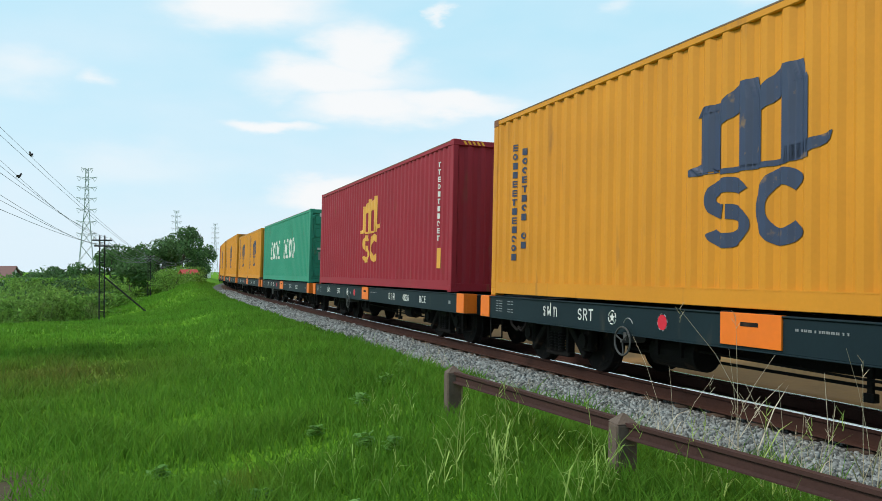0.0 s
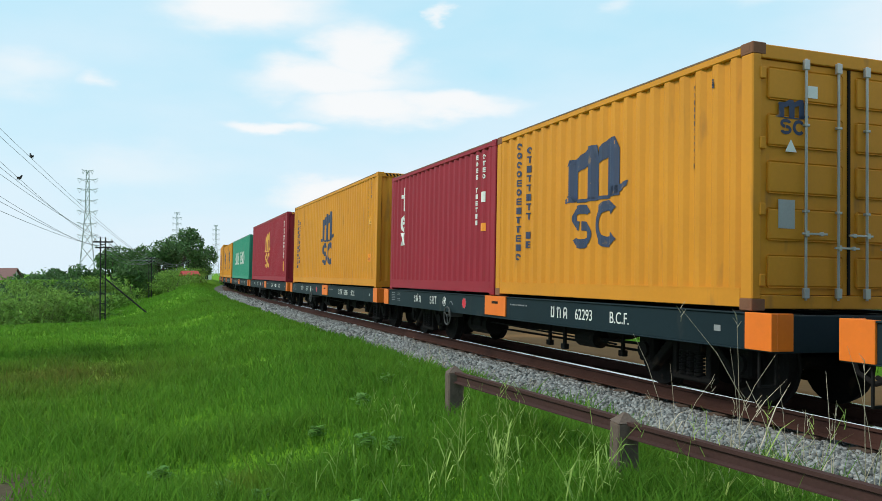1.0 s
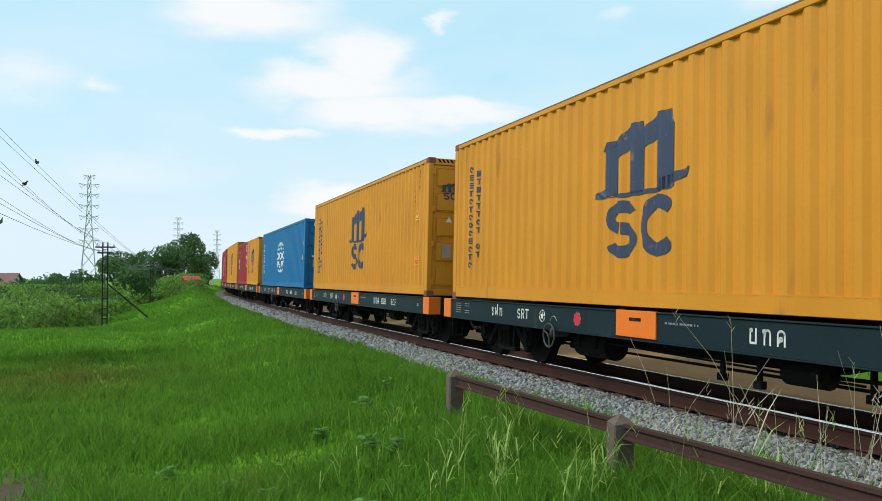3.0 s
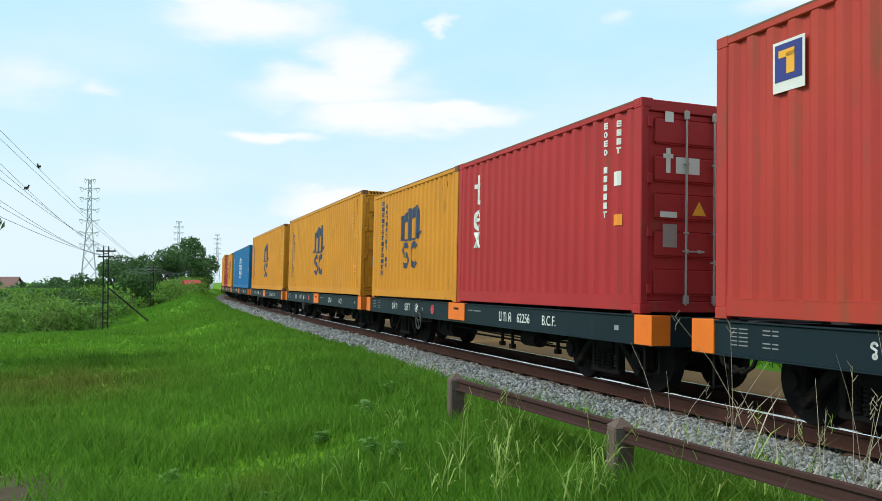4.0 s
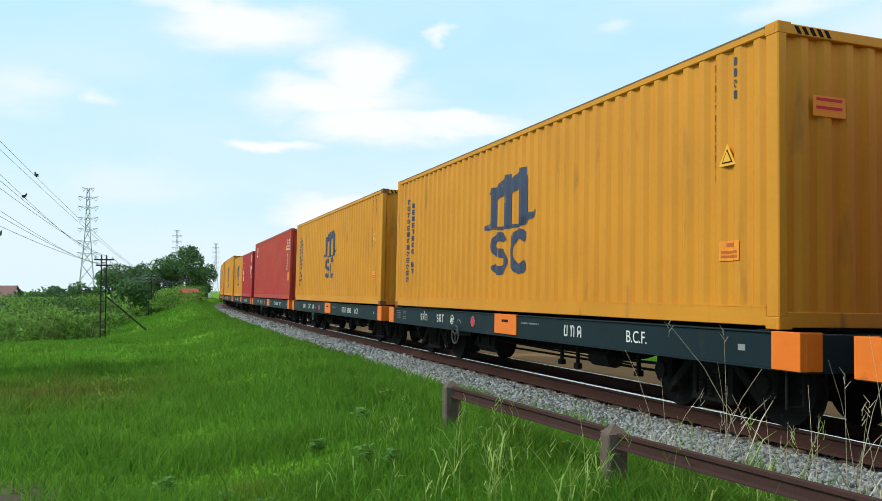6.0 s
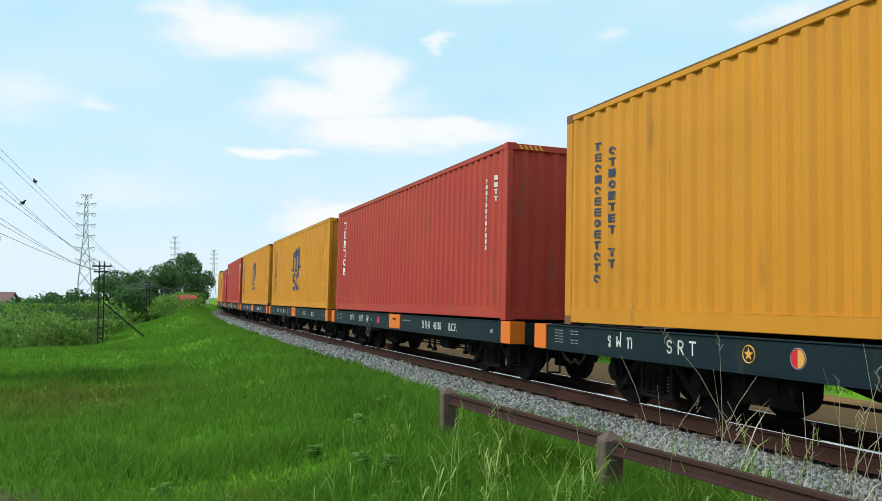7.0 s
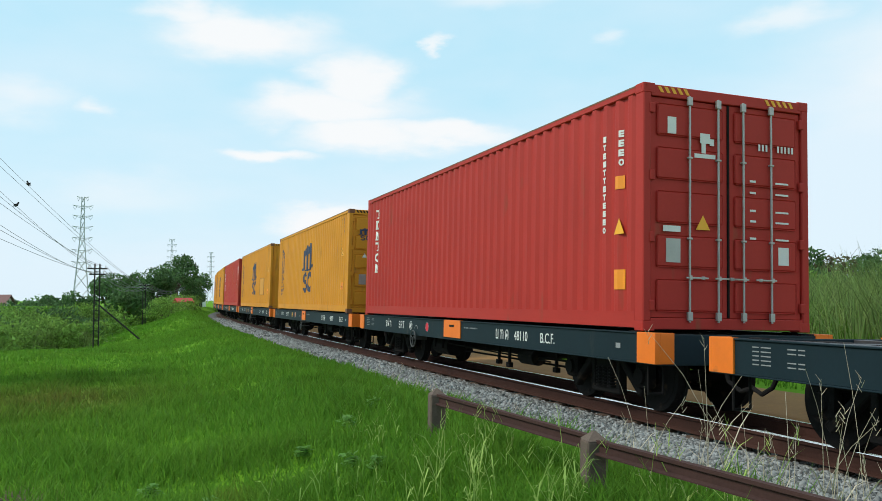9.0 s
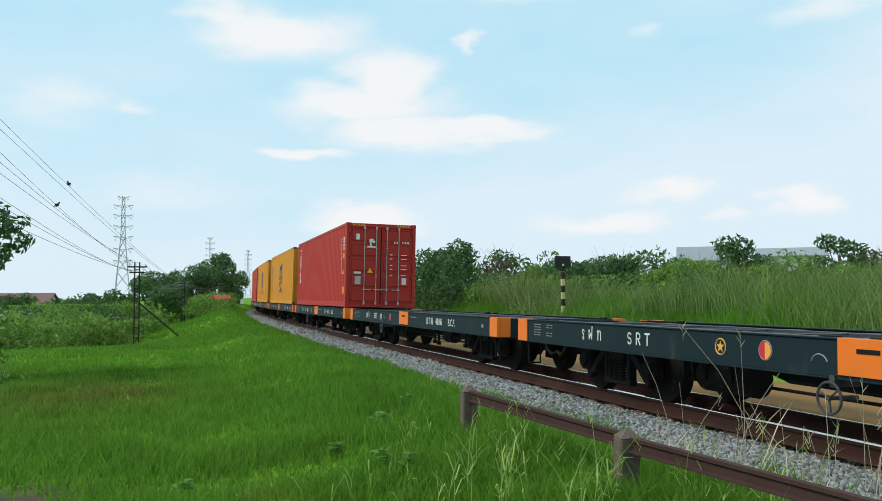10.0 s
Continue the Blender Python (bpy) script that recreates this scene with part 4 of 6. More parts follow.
        white.glyph_column(rear + 0.15, 2.40, 1.15, 12, 0.07, seed)
        white.glyph_column(rear - 0.20, 2.42, 1.95, 4, 0.07, seed + 1)
        if style == "brick":
            amber.rect(rear - 0.28, rear - 0.08, 0.48, 0.72)
            amber.rect(rear - 0.26, rear - 0.1, 1.70, 1.86)
            triangle("warning_sign", (rear - 0.18, FACE + 0.004, 1.15), 0.22, M["amber_sign"], root, "side")
    big.done("house_mark", M["yellow_mark"] if style == "maroon_msc" else M["navy_mark"], root, "large painted mark on the side")
    words.done("side_marking", M["sticker_print"], root, "dark orange lines on the sticker")
    dark.done("side_marking", M["navy_mark"], root, "dark blue painted marking")
    white.done("side_marking", M["white_mark"], root, "white painted marking")
    amber.done("side_marking", M["yellow_mark"] if style == "maroon_msc" else M["orange_sticker"], root, "yellow painted marking" if style == "maroon_msc" else "orange sticker")
    return root


M["rust_casting"] = material("rusty_casting", (0.19, 0.078, 0.04), rough=0.85, fine=0.2, broad=0.3, bump=0.2)
M["sticker_print"] = material("sticker_print", (0.50, 0.11, 0.02), rough=0.5, fine=0.05, broad=0.1, bump=0)
M["weathered_edge"] = material("weathered_edge", (0.15, 0.095, 0.06), rough=0.8, fine=0.25, broad=0.35, fine_scale=14, broad_scale=1.2, bump=0.1)
M["navy_blue"] = material("blue_sign_paint", (0.02, 0.03, 0.22), rough=0.5, fine=0.05, broad=0.1, bump=0)

# ---------------------------------------------------------------- wagons
WHEEL_R = 0.425
AXLES = (5.45, 3.72, -3.72, -5.45)


def wheelset_mesh():
    def fill(bm):
        rod(bm, (0, -0.62, 0), (0, 0.62, 0), 0.075, n=10)
    return mesh_from("wheelset", fill)


def wheel_mesh(s):
    def fill(bm):
        rod(bm, (0, s * 0.435, 0), (0, s * 0.465, 0), WHEEL_R + 0.028, n=28)
        rod(bm, (0, s * 0.465, 0), (0, s * 0.57, 0), WHEEL_R, n=28)
        rod(bm, (0, s * 0.565, 0), (0, s * 0.574, 0), WHEEL_R - 0.07, n=28)
        rod(bm, (0, s * 0.57, 0), (0, s * 0.62, 0), 0.12, n=14)
    return mesh_from("wheel", fill)


def bogie_side(sign):
    """Cast side frame with axle boxes, bolster opening and its nest of springs."""
    def fill(bm):
        y0, y1 = sign * 0.66, sign * 0.78
        box(bm, -0.98, 0.98, y0, y1, 0.56, 0.68, 0.02)
        box(bm, -0.36, 0.36, y0, y1, 0.14, 0.22, 0.02)
        for e in (1, -1):
            m = Matrix.Translation((e * 0.58, 0, 0.40)) @ Matrix.Rotation(e * 0.72, 4, "Y")
            box(bm, -0.31, 0.31, y0, y1, -0.055, 0.055, 0.015, m)
            box(bm, e * 0.865 - 0.14, e * 0.865 + 0.14, y0, y1 + sign * 0.03, 0.28, 0.60, 0.03)
            rod(bm, (e * 0.865, y1, 0.425), (e * 0.865, y1 + sign * 0.07, 0.425), 0.10, n=14)
            box(bm, e * 0.30 - 0.04, e * 0.30 + 0.04, y0, y1, 0.2, 0.58, 0.01)
    return mesh_from("side_frame", fill)


def spring_mesh():
    def fill(bm):
        for i in range(7):
            rod(bm, (0, 0, i * 0.04), (0, 0, i * 0.04 + 0.026), 0.062, n=12)
        rod(bm, (0, 0, 0), (0, 0, 0.29), 0.036, n=8)
    return mesh_from("spring", fill)


def strokes(bm, u0, z0, height, y, signs, gap=0.5, broad=1.35, width=0.011):
    """Stencilled signs from pen strokes on the plane y, reading towards the rear. Each sign: (breadth, lines of (across, up) in parts of the height)."""
    u = u0
    for breadth, lines in signs:
        for line in lines:
            for (a, b), (c, d) in zip(line, line[1:]):
                p, q = Vector((u - a * broad * height, y + 0.001, z0 + b * height)), Vector((u - c * broad * height, y + 0.001, z0 + d * height))
                way = (q - p).normalized()
                side = Vector((way.z, 0, -way.x)) * width
                p, q = p - way * width * 0.6, q + way * width * 0.6
                bm.faces.new([bm.verts.new(v) for v in (p - side, q - side, q + side, p + side)])
        u -= (breadth * broad + gap) * height


def curl(cx, cz, rx, rz, a0, a1, n=8):
    """An arc of pen points, in degrees."""
    return [(cx + rx * math.cos(radians(a0 + (a1 - a0) * i / n)), cz + rz * math.sin(radians(a0 + (a1 - a0) * i / n))) for i in range(n + 1)]


OPERATOR_A = ((0.34, (curl(0.2, 0.72, 0.16, 0.22, 20, 190) + [(0.3, 0.5)] + curl(0.22, 0.14, 0.1, 0.12, 60, -290),)),
              (0.62, ([(0.06, 0.95), (0.1, 0.1), (0.3, 0.62), (0.5, 0.1), (0.55, 1.35)], curl(0.1, 0.86, 0.08, 0.09, 0, 360))),
              (0.55, ([(0.12, 0.8), (0.12, 0.05)], [(0.14, 0.5)] + curl(0.34, 0.72, 0.18, 0.2, 160, 0) + [(0.52, 0.05)], curl(0.1, 0.86, 0.08, 0.09, 0, 360))))
OPERATOR_B = ((0.5, (curl(0.25, 0.74, 0.22, 0.24, 25, 250) + curl(0.25, 0.26, 0.22, 0.25, 80, -160),)),
              (0.5, ([(0.04, 0), (0.04, 1), (0.28, 1)] + curl(0.28, 0.75, 0.2, 0.25, 90, -90) + [(0.04, 0.5)], [(0.24, 0.5), (0.5, 0)])),
              (0.55, ([(0, 1), (0.55, 1)], [(0.275, 1), (0.275, 0)])))
CLASS_MARK = ((0.5, ([(0.06, 0.95), (0.06, 0.04), (0.46, 0.04), (0.46, 1)], curl(0.12, 0.9, 0.07, 0.08, 0, 360))),
              (0.55, ([(0.12, 0.8), (0.12, 0)], [(0.14, 0.5)] + curl(0.34, 0.72, 0.18, 0.24, 160, 0) + [(0.52, 0)], curl(0.1, 0.88, 0.08, 0.09, 0, 360))),
              (0.5, ([(0.04, 0)] + curl(0.27, 0.72, 0.23, 0.26, 180, 0) + [(0.5, 0)], curl(0.26, 0.44, 0.09, 0.1, 0, 360), [(0.2, 0.36), (0.05, 0.16)])))


def glyphs(bm, u0, u1, z0, z1, count, y, thin=0.3, seed=1):
    """Unreadable writing as plain bars on the plane y."""
    rng = random.Random(seed)
    w = (u0 - u1) / count
    for i in range(count):
        a = u0 - i * w
        box(bm, a - w * 0.75, a - w * 0.75 + w * thin, y, y + 0.004, z0, z1)
        if rng.random() < 0.75:
            box(bm, a - w * thin, a, y, y + 0.004, z0, z1)
        zz = z1 if rng.random() < 0.6 else (z0 + z1) / 2
        box(bm, a - w * 0.75 + w * thin, a - w * thin, y, y + 0.004, zz - (z1 - z0) * 0.2, zz)


def lettering(text, u, z, size, y, mat, parent, name="lettering"):
    """Words on the near side, reading towards the rear; u is their start."""
    cu = bpy.data.curves.new(name, "FONT")
    cu.body, cu.size, cu.extrude = text, size, 0.001
    tmp = bpy.data.objects.new("tmp", cu)
    scene.collection.objects.link(tmp)
    dg = bpy.context.evaluated_depsgraph_get()
    mesh = bpy.data.meshes.new_from_object(tmp.evaluated_get(dg))
    bpy.data.objects.remove(tmp)
    mesh.materials.clear()
    mesh.transform(Matrix.Translation((u, y, z)) @ Matrix(((-1, 0, 0, 0), (0, 0, 1, 0), (0, 1, 0, 0), (0, 0, 0, 1))) @ Matrix.Diagonal((0.92, 1, 1, 1)))
    return obj(name, mesh, mat, parent)


def wagon(half, plate, marks, wheel_at, tank, gold=False):
    """A bogie container flat: origin on the track centre at rail level, front towards +x."""
    root = tagged(new("container_flat_wagon"), "dark blue-grey container flat wagon with orange plates" + (" and a golden star" if gold else " and a white star"), "wagon", "wagons of the train")
    S = M["sill"]
    for sign in (1, -1):
        part("side_sill", boxed(-half, half, sign * 1.19, sign * 1.245, 0.64, 0.965, bevel=0.006), S, root)
        bm = bmesh.new()
        box(bm, -half, half, sign * 1.13, sign * 1.262, 0.965, 0.982, 0.004)
        box(bm, -half, half, sign * 1.13, sign * 1.258, 0.628, 0.642, 0.004)
        part("sill_flange", bm, S, root)
        for e in (1, -1):
            part("corner_plate", boxed(e * half + (e * 0.006), e * (half - 0.35), sign * 1.20, sign * 1.268, 0.638, 0.985, bevel=0.004), M["wagon_orange"], root, "bright orange painted corner")
            part("corner_plate", boxed(e * (half + 0.006), e * (half - 0.03), sign * 1.01, sign * 1.199, 0.638, 0.985, bevel=0.004), M["wagon_orange"], root, "bright orange painted corner")
        a, b = plate
        part("side_plate", boxed(b, a, sign * 1.20, sign * 1.266, 0.67, 0.984, bevel=0.003), M["wagon_orange"], root, "bright orange side plate")
        part("plate_slot", boxed((a + b) / 2 - 0.12, (a + b) / 2 + 0.12, sign * 1.262, sign * 1.27, 0.86, 0.90), M["running"], root)
    for e in (1, -1):
        part("headstock", boxed(e * (half - 0.07), e * (half - 0.005), -1.19, 1.19, 0.62, 0.968, bevel=0.006), S, root)
        bm = bmesh.new()
        box(bm, e * (half - 0.1), e * (half + 0.34), -0.10, 0.10, 0.62, 0.82, 0.02)
        box(bm, e * (half + 0.30), e * (half + 0.46), -0.13, 0.13, 0.58, 0.86, 0.03)
        part("coupler", bm, M["running"], root)
        bm = bmesh.new()
        pts = [(e * half, 0.35, 0.70), (e * (half + 0.12), 0.37, 0.45), (e * (half + 0.30), 0.35, 0.36), (e * (half + 0.48), 0.33, 0.42)]
        for p, q in zip(pts, pts[1:]):
            rod(bm, p, q, 0.025)
        part("brake_hose", bm, M["running"], root)
        bm = bmesh.new()
        for y in (0.98, 1.18):
            rod(bm, (e * (half - 0.25), y, 0.64), (e * (half - 0.25), y, 0.28), 0.014)
        rod(bm, (e * (half - 0.25), 0.98, 0.29), (e * (half - 0.25), 1.18, 0.29), 0.014)
        part("foot_step", bm, M["running"], root)
    # centre sill deepens in the middle, cross members, deck bars
    v = []
    for y in (-0.16, 0.16):
        v += [(-half + 0.05, y, 0.68), (-3.0, y, 0.66), (-1.9, y, 0.40), (1.9, y, 0.40), (3.0, y, 0.66), (half - 0.05, y, 0.68), (half - 0.05, y, 0.95), (-half + 0.05, y, 0.95)]
    f = [tuple(range(8)), tuple(range(15, 7, -1))] + [((i + 1) % 8, i, i + 8, (i + 1) % 8 + 8) for i in range(8)]
    obj("centre_sill", mesh_of("centre_sill", v, f), M["running"], root)
    for u in (-half + 0.9, -4.58, -3.2, -1.9, -0.65, 0.65, 1.9, 3.2, 4.58, half - 0.9):
        part("cross_member", boxed(u - 0.09, u + 0.09, -1.19, 1.19, 0.72, 0.955, bevel=0.004), M["deck"], root)
    for y in (-0.62, 0.62):
        part("deck_bar", boxed(-half + 0.07, half - 0.07, y - 0.08, y + 0.08, 0.80, 0.962, bevel=0.004), M["deck"], root)
    for u in (5.85, 0.28, -0.28, -5.85):
        for y in (1.13, -1.13):
            part("container_lock", boxed(u - 0.09, u + 0.09, y - 0.05, y + 0.05, 0.955, 0.995, bevel=0.008), M["running"], root)
    # bogies
    frames = {s: cached(("bogie", s), lambda s=s: bogie_side(s)) for s in (1, -1)}
    for e in (1, -1):
        for s in (1, -1):
            fr = obj("bogie_side_frame", frames[s], M["running"], root)
            fr.location = (e * 4.585, 0, 0)
            for du in (-0.14, 0.0, 0.14):
                sp = obj("spring", cached("spring", spring_mesh), M["running"], fr)
                sp.location = (du, s * 0.76, 0.22)
        part("bolster", boxed(e * 4.585 - 0.2, e * 4.585 + 0.2, -0.8, 0.8, 0.46, 0.66, bevel=0.02), M["running"], root)
        for du in (-0.42, 0.42):
            part("brake_beam", boxed(e * 4.585 + du - 0.05, e * 4.585 + du + 0.05, -0.66, 0.66, 0.36, 0.46, bevel=0.01), M["running"], root)
    for u in AXLES:
        ws = obj("wheelset", cached("wheelset", wheelset_mesh), M["running"], root)
        ws.location = (u, 0, WHEEL_R)
        for s in (1, -1):
            obj("wheel", cached(("wheel", s), lambda s=s: wheel_mesh(s)), M["running"], ws)
    # brake gear
    bm = bmesh.new()
    rod(bm, (tank, 0.62, 0.44), (tank + 0.86, 0.62, 0.44), 0.19, n=18)
    for u in (tank + 0.2, tank + 0.66):
        box(bm, u - 0.025, u + 0.025, 0.40, 0.84, 0.40, 0.68)
    part("air_reservoir", bm, M["running"], root)
    bm = bmesh.new()
    rod(bm, (-2.0, 0.7, 0.46), (-2.5, 0.7, 0.46), 0.13, n=14)
    rod(bm, (-2.5, 0.7, 0.46), (-3.3, 0.5, 0.45), 0.02)
    part("brake_cylinder", bm, M["running"], root)
    for u, y in ((-1.0, 0.7), (-1.75, 0.85), (-2.9, 0.6)):
        bm = bmesh.new()
        box(bm, u - 0.03, u + 0.03, y - 0.02, y + 0.02, 0.30, 0.66, 0.006)
        box(bm, u - 0.06, u + 0.06, y - 0.04, y + 0.04, 0.26, 0.34, 0.008)
        part("hanger", bm, M["running"], root)
    bm = bmesh.new()
    rod(bm, (3.2, 0.4, 0.36), (-3.2, 0.4, 0.34), 0.018)
    rod(bm, (1.2, 0.8, 0.5), (-2.9, 0.7, 0.42), 0.013)
    part("brake_rod", bm, M["running"], root)
    # hand brake wheel on the near side
    bm = bmesh.new()
    (cu, cz), R = wheel_at, (0.135 if gold else 0.165)
    for i in range(20):
        a0, a1 = 2 * math.pi * i / 20, 2 * math.pi * (i + 1) / 20
        rod(bm, (cu + R * math.cos(a0), 1.30, cz + R * math.sin(a0)), (cu + R * math.cos(a1), 1.30, cz + R * math.sin(a1)), 0.013, n=6)
    for i in range(3):
        a = 2 * math.pi * i / 3 + 0.4
        rod(bm, (cu, 1.30, cz), (cu + R * math.cos(a), 1.30, cz + R * math.sin(a)), 0.010, n=6)
    rod(bm, (cu, 1.32, cz), (cu, 1.0, cz), 0.02, n=8)
    box(bm, cu - 0.03, cu + 0.03, 1.0, 1.27, 0.56, 0.66)
    part("hand_brake_wheel", bm, M["hand_wheel"], root)
    # markings of the near sill
    y = 1.2455
    bm = bmesh.new()
    for i, z in enumerate((0.905, 0.865, 0.825, 0.785, 0.745)):
        for a, c in ((0.58, 0.68), (0.71, 0.86), (1.10, 1.22), (1.25, 1.34)):
            if a < 1 or i in (0, 1, 3, 4):
                box(bm, half - 0.1 - c * 0.85, half - 0.1 - a * 0.85, y, y + 0.003, z, z + 0.011)
    part("data_panel", bm, M["dim_mark"], root, "small white painted data lines")["kind"] = "stuff"
    at_a, at_b, at_star, at_disc, at_arc = marks
    for at, signs, gap in ((at_a, OPERATOR_A, 0.95 if gold else 0.5), (at_b, OPERATOR_B, 0.8 if gold else 0.36)):
        bm = bmesh.new()
        strokes(bm, at, 0.755, 0.135, y, signs, gap)
        part("operator_mark", bm, M["white_mark"], root)["kind"] = "stuff"
    bm = bmesh.new()
    for i in range(24):
        a0, a1 = 2 * math.pi * i / 24, 2 * math.pi * (i + 1) / 24
        if gold or i % 4:
            rod(bm, (at_star + 0.082 * math.cos(a0), y, 0.82 + 0.082 * math.sin(a0)), (at_star + 0.082 * math.cos(a1), y, 0.82 + 0.082 * math.sin(a1)), 0.008, n=4)
    star = [bm.verts.new((at_star + r * math.cos(a), y + 0.002, 0.82 + r * math.sin(a))) for r, a in ((0.066 if i % 2 == 0 else 0.027, math.pi / 2 + math.pi * i / 5) for i in range(10))]
    hub = bm.verts.new((at_star, y + 0.002, 0.82))
    for i in range(10):
        bm.faces.new((star[i], hub, star[(i + 1) % 10]))
    part("star_mark", bm, M["yellow_mark" if gold else "white_mark"], root, "golden star in a ring" if gold else "white star in a broken ring")["kind"] = "stuff"
    disc = part("disc_mark", rodded((at_disc, y - 0.002, 0.82), (at_disc, y + 0.004, 0.82), 0.085, n=24), M["red_disc"], root, "red painted disc")
    bm = bmesh.new()
    for i in range(16):
        if gold or i % 2:
            a0, a1 = 2 * math.pi * i / 16, 2 * math.pi * (i + 1) / 16
            rod(bm, (at_disc + 0.092 * math.cos(a0), y, 0.82 + 0.092 * math.sin(a0)), (at_disc + 0.092 * math.cos(a1), y, 0.82 + 0.092 * math.sin(a1)), 0.007, n=4)
    part("disc_ring", bm, M["dim_mark"], disc, "pale ring round the disc")["kind"] = "stuff"
    if gold:
        bm = bmesh.new()
        half_disc = [bm.verts.new((at_disc + 0.082 * math.cos(a), y + 0.006, 0.82 + 0.082 * math.sin(a))) for a in (math.pi * (0.5 + i / 12) for i in range(13))]
        bm.faces.new(half_disc)
        part("disc_half", bm, M["yellow_mark"], disc, "yellow half of the disc")
    bm = bmesh.new()
    for i in range(10):
        a0, a1 = math.pi * (0.1 + 0.8 * i / 10), math.pi * (0.1 + 0.8 * (i + 1) / 10)
        rod(bm, (at_arc + 0.10 * math.cos(a0), y, 0.74 + 0.09 * math.sin(a0)), (at_arc + 0.10 * math.cos(a1), y, 0.74 + 0.09 * math.sin(a1)), 0.007, n=4)
    part("arc_mark", bm, M["dim_mark"], root)["kind"] = "stuff"
    bm = bmesh.new()
    glyphs(bm, plate[1] - 0.15, plate[1] - 0.75, 0.855, 0.878, 12, y, 0.3, 5)
    part("data_line", bm, M["dim_mark"], root)["kind"] = "stuff"
    bm = bmesh.new()
    box(bm, -half + 0.82, -half + 0.72, y, y + 0.003, 0.78, 0.84)
    part("data_box", bm, M["dim_mark"], root)
    return root


M["hand_wheel"] = material("grey_hand_wheel", (0.05, 0.05, 0.05), rough=0.6, fine=0.15, broad=0.2, bump=0.1)
M["dim_mark"] = material("faded_white_mark", (0.24, 0.25, 0.26), rough=0.7, fine=0.2, broad=0.2, bump=0)

HC, STD, FORTY, TWENTY = 2.896, 2.591, 12.192, 6.058
FLOOR_Z = 0.997
PITCH, START, SPEED, GAIN = 13.793, 6.728, 19.131, 0.0116
# place in the train, small shift from the even spacing, long type, running number
TRAIN = ((-7, 0.0, 0, ""), (-6, 0.0, 0, ""), (-5, 0.0, 0, ""), (-4, -0.04, 0, ""), (-3, 0.03, 0, ""), (-2, 0.32, 0, ""), (-1, 0.0, 3, "48036"), (0, -0.29, 0, "62006"),
         (1, 0.07, 0, "62293"), (2, -0.22, 3, "48023"), (3, -0.50, 0, "62235"), (4, -0.42, 0, ""), (5, -0.04, 0, "62256"), (6, 0.21, 0, "62176"), (7, 0.38, 0, "62003"),
         (8, 0.70, 0, ""), (9, 1.10, 0, "48186"), (10, 0.74, 1, "48036"), (11, -0.20, 1, "48097"), (12, -0.58, 0, "48110"), (13, -0.51, 0, "48106"), (14, -0.95, 2, ""))
Y, R_ = "yellow painted forty-foot shipping container with dark blue markings", "shipping container"
LOADS = {  # place: (colour, length, height, label, doors at the rear, markings, shift along the wagon)
    -7: (("yellow", FORTY, HC, Y, False, "msc", 0),), -6: (("orange_red", FORTY, HC, "faded red forty-foot shipping container", False, "four", 0),),
    -5: (("yellow", FORTY, HC, Y, False, "msc", 0),), -4: (("yellow", FORTY, HC, Y, False, "msc", 0),),
    -3: (("yellow", TWENTY, STD, "short yellow shipping container with dark marks", False, "msc", 3.06), ("yellow", TWENTY, STD, "short yellow shipping container with dark marks", False, "msc", -3.06)),
    -2: (("green", FORTY, STD, "green forty-foot shipping container with white lettering blocks", True, "words", 0),),
    -1: (("maroon", FORTY, HC, "maroon forty-foot shipping container with a yellow mark", False, "maroon_msc", 0),),
    0: (("yellow", FORTY, HC, Y, False, "msc", 0),),
    1: (("maroon", TWENTY, STD, "short maroon shipping container with white marks", False, "tex", 3.06), ("yellow", TWENTY, STD, "short yellow shipping container with barred doors", True, "msc", -3.06)),
    2: (("blue", FORTY, STD, "blue forty-foot shipping container with a white globe mark", True, "globe", 0),),
    3: (("yellow", FORTY, HC, Y, True, "msc", 0),), 4: (("yellow", FORTY, HC, Y, True, "msc", 0),),
    5: (("yellow", TWENTY, STD, "short yellow shipping container with dark marks", False, "msc", 3.06), ("red", TWENTY, STD, "short faded red shipping container with white marks", True, "tex", -3.06)),
    6: (("orange_red", FORTY, HC, "faded streaky red forty-foot shipping container", False, "four", 0),),
    7: (("yellow", FORTY, HC, Y, False, "msc", 0),), 8: (("yellow", FORTY, HC, Y, False, "msc", 0),),
    9: (("orange_red", FORTY, HC, "orange-red forty-foot shipping container with upright white marks", False, "upright", 0),),
    10: (("yellow", FORTY, HC, "dented yellow forty-foot container with a square repair panel", False, "msc", 0),),
    11: (("yellow", FORTY, HC, Y + " and barred doors", True, "msc", 0),),
    12: (("brick_red", FORTY, HC, "brick-red forty-foot shipping container with barred doors", True, "brick", 0),),
}

MOVERS = []     # (object, place, shift, height above the rail)
WHEELS = []     # (wheelset, axle position)


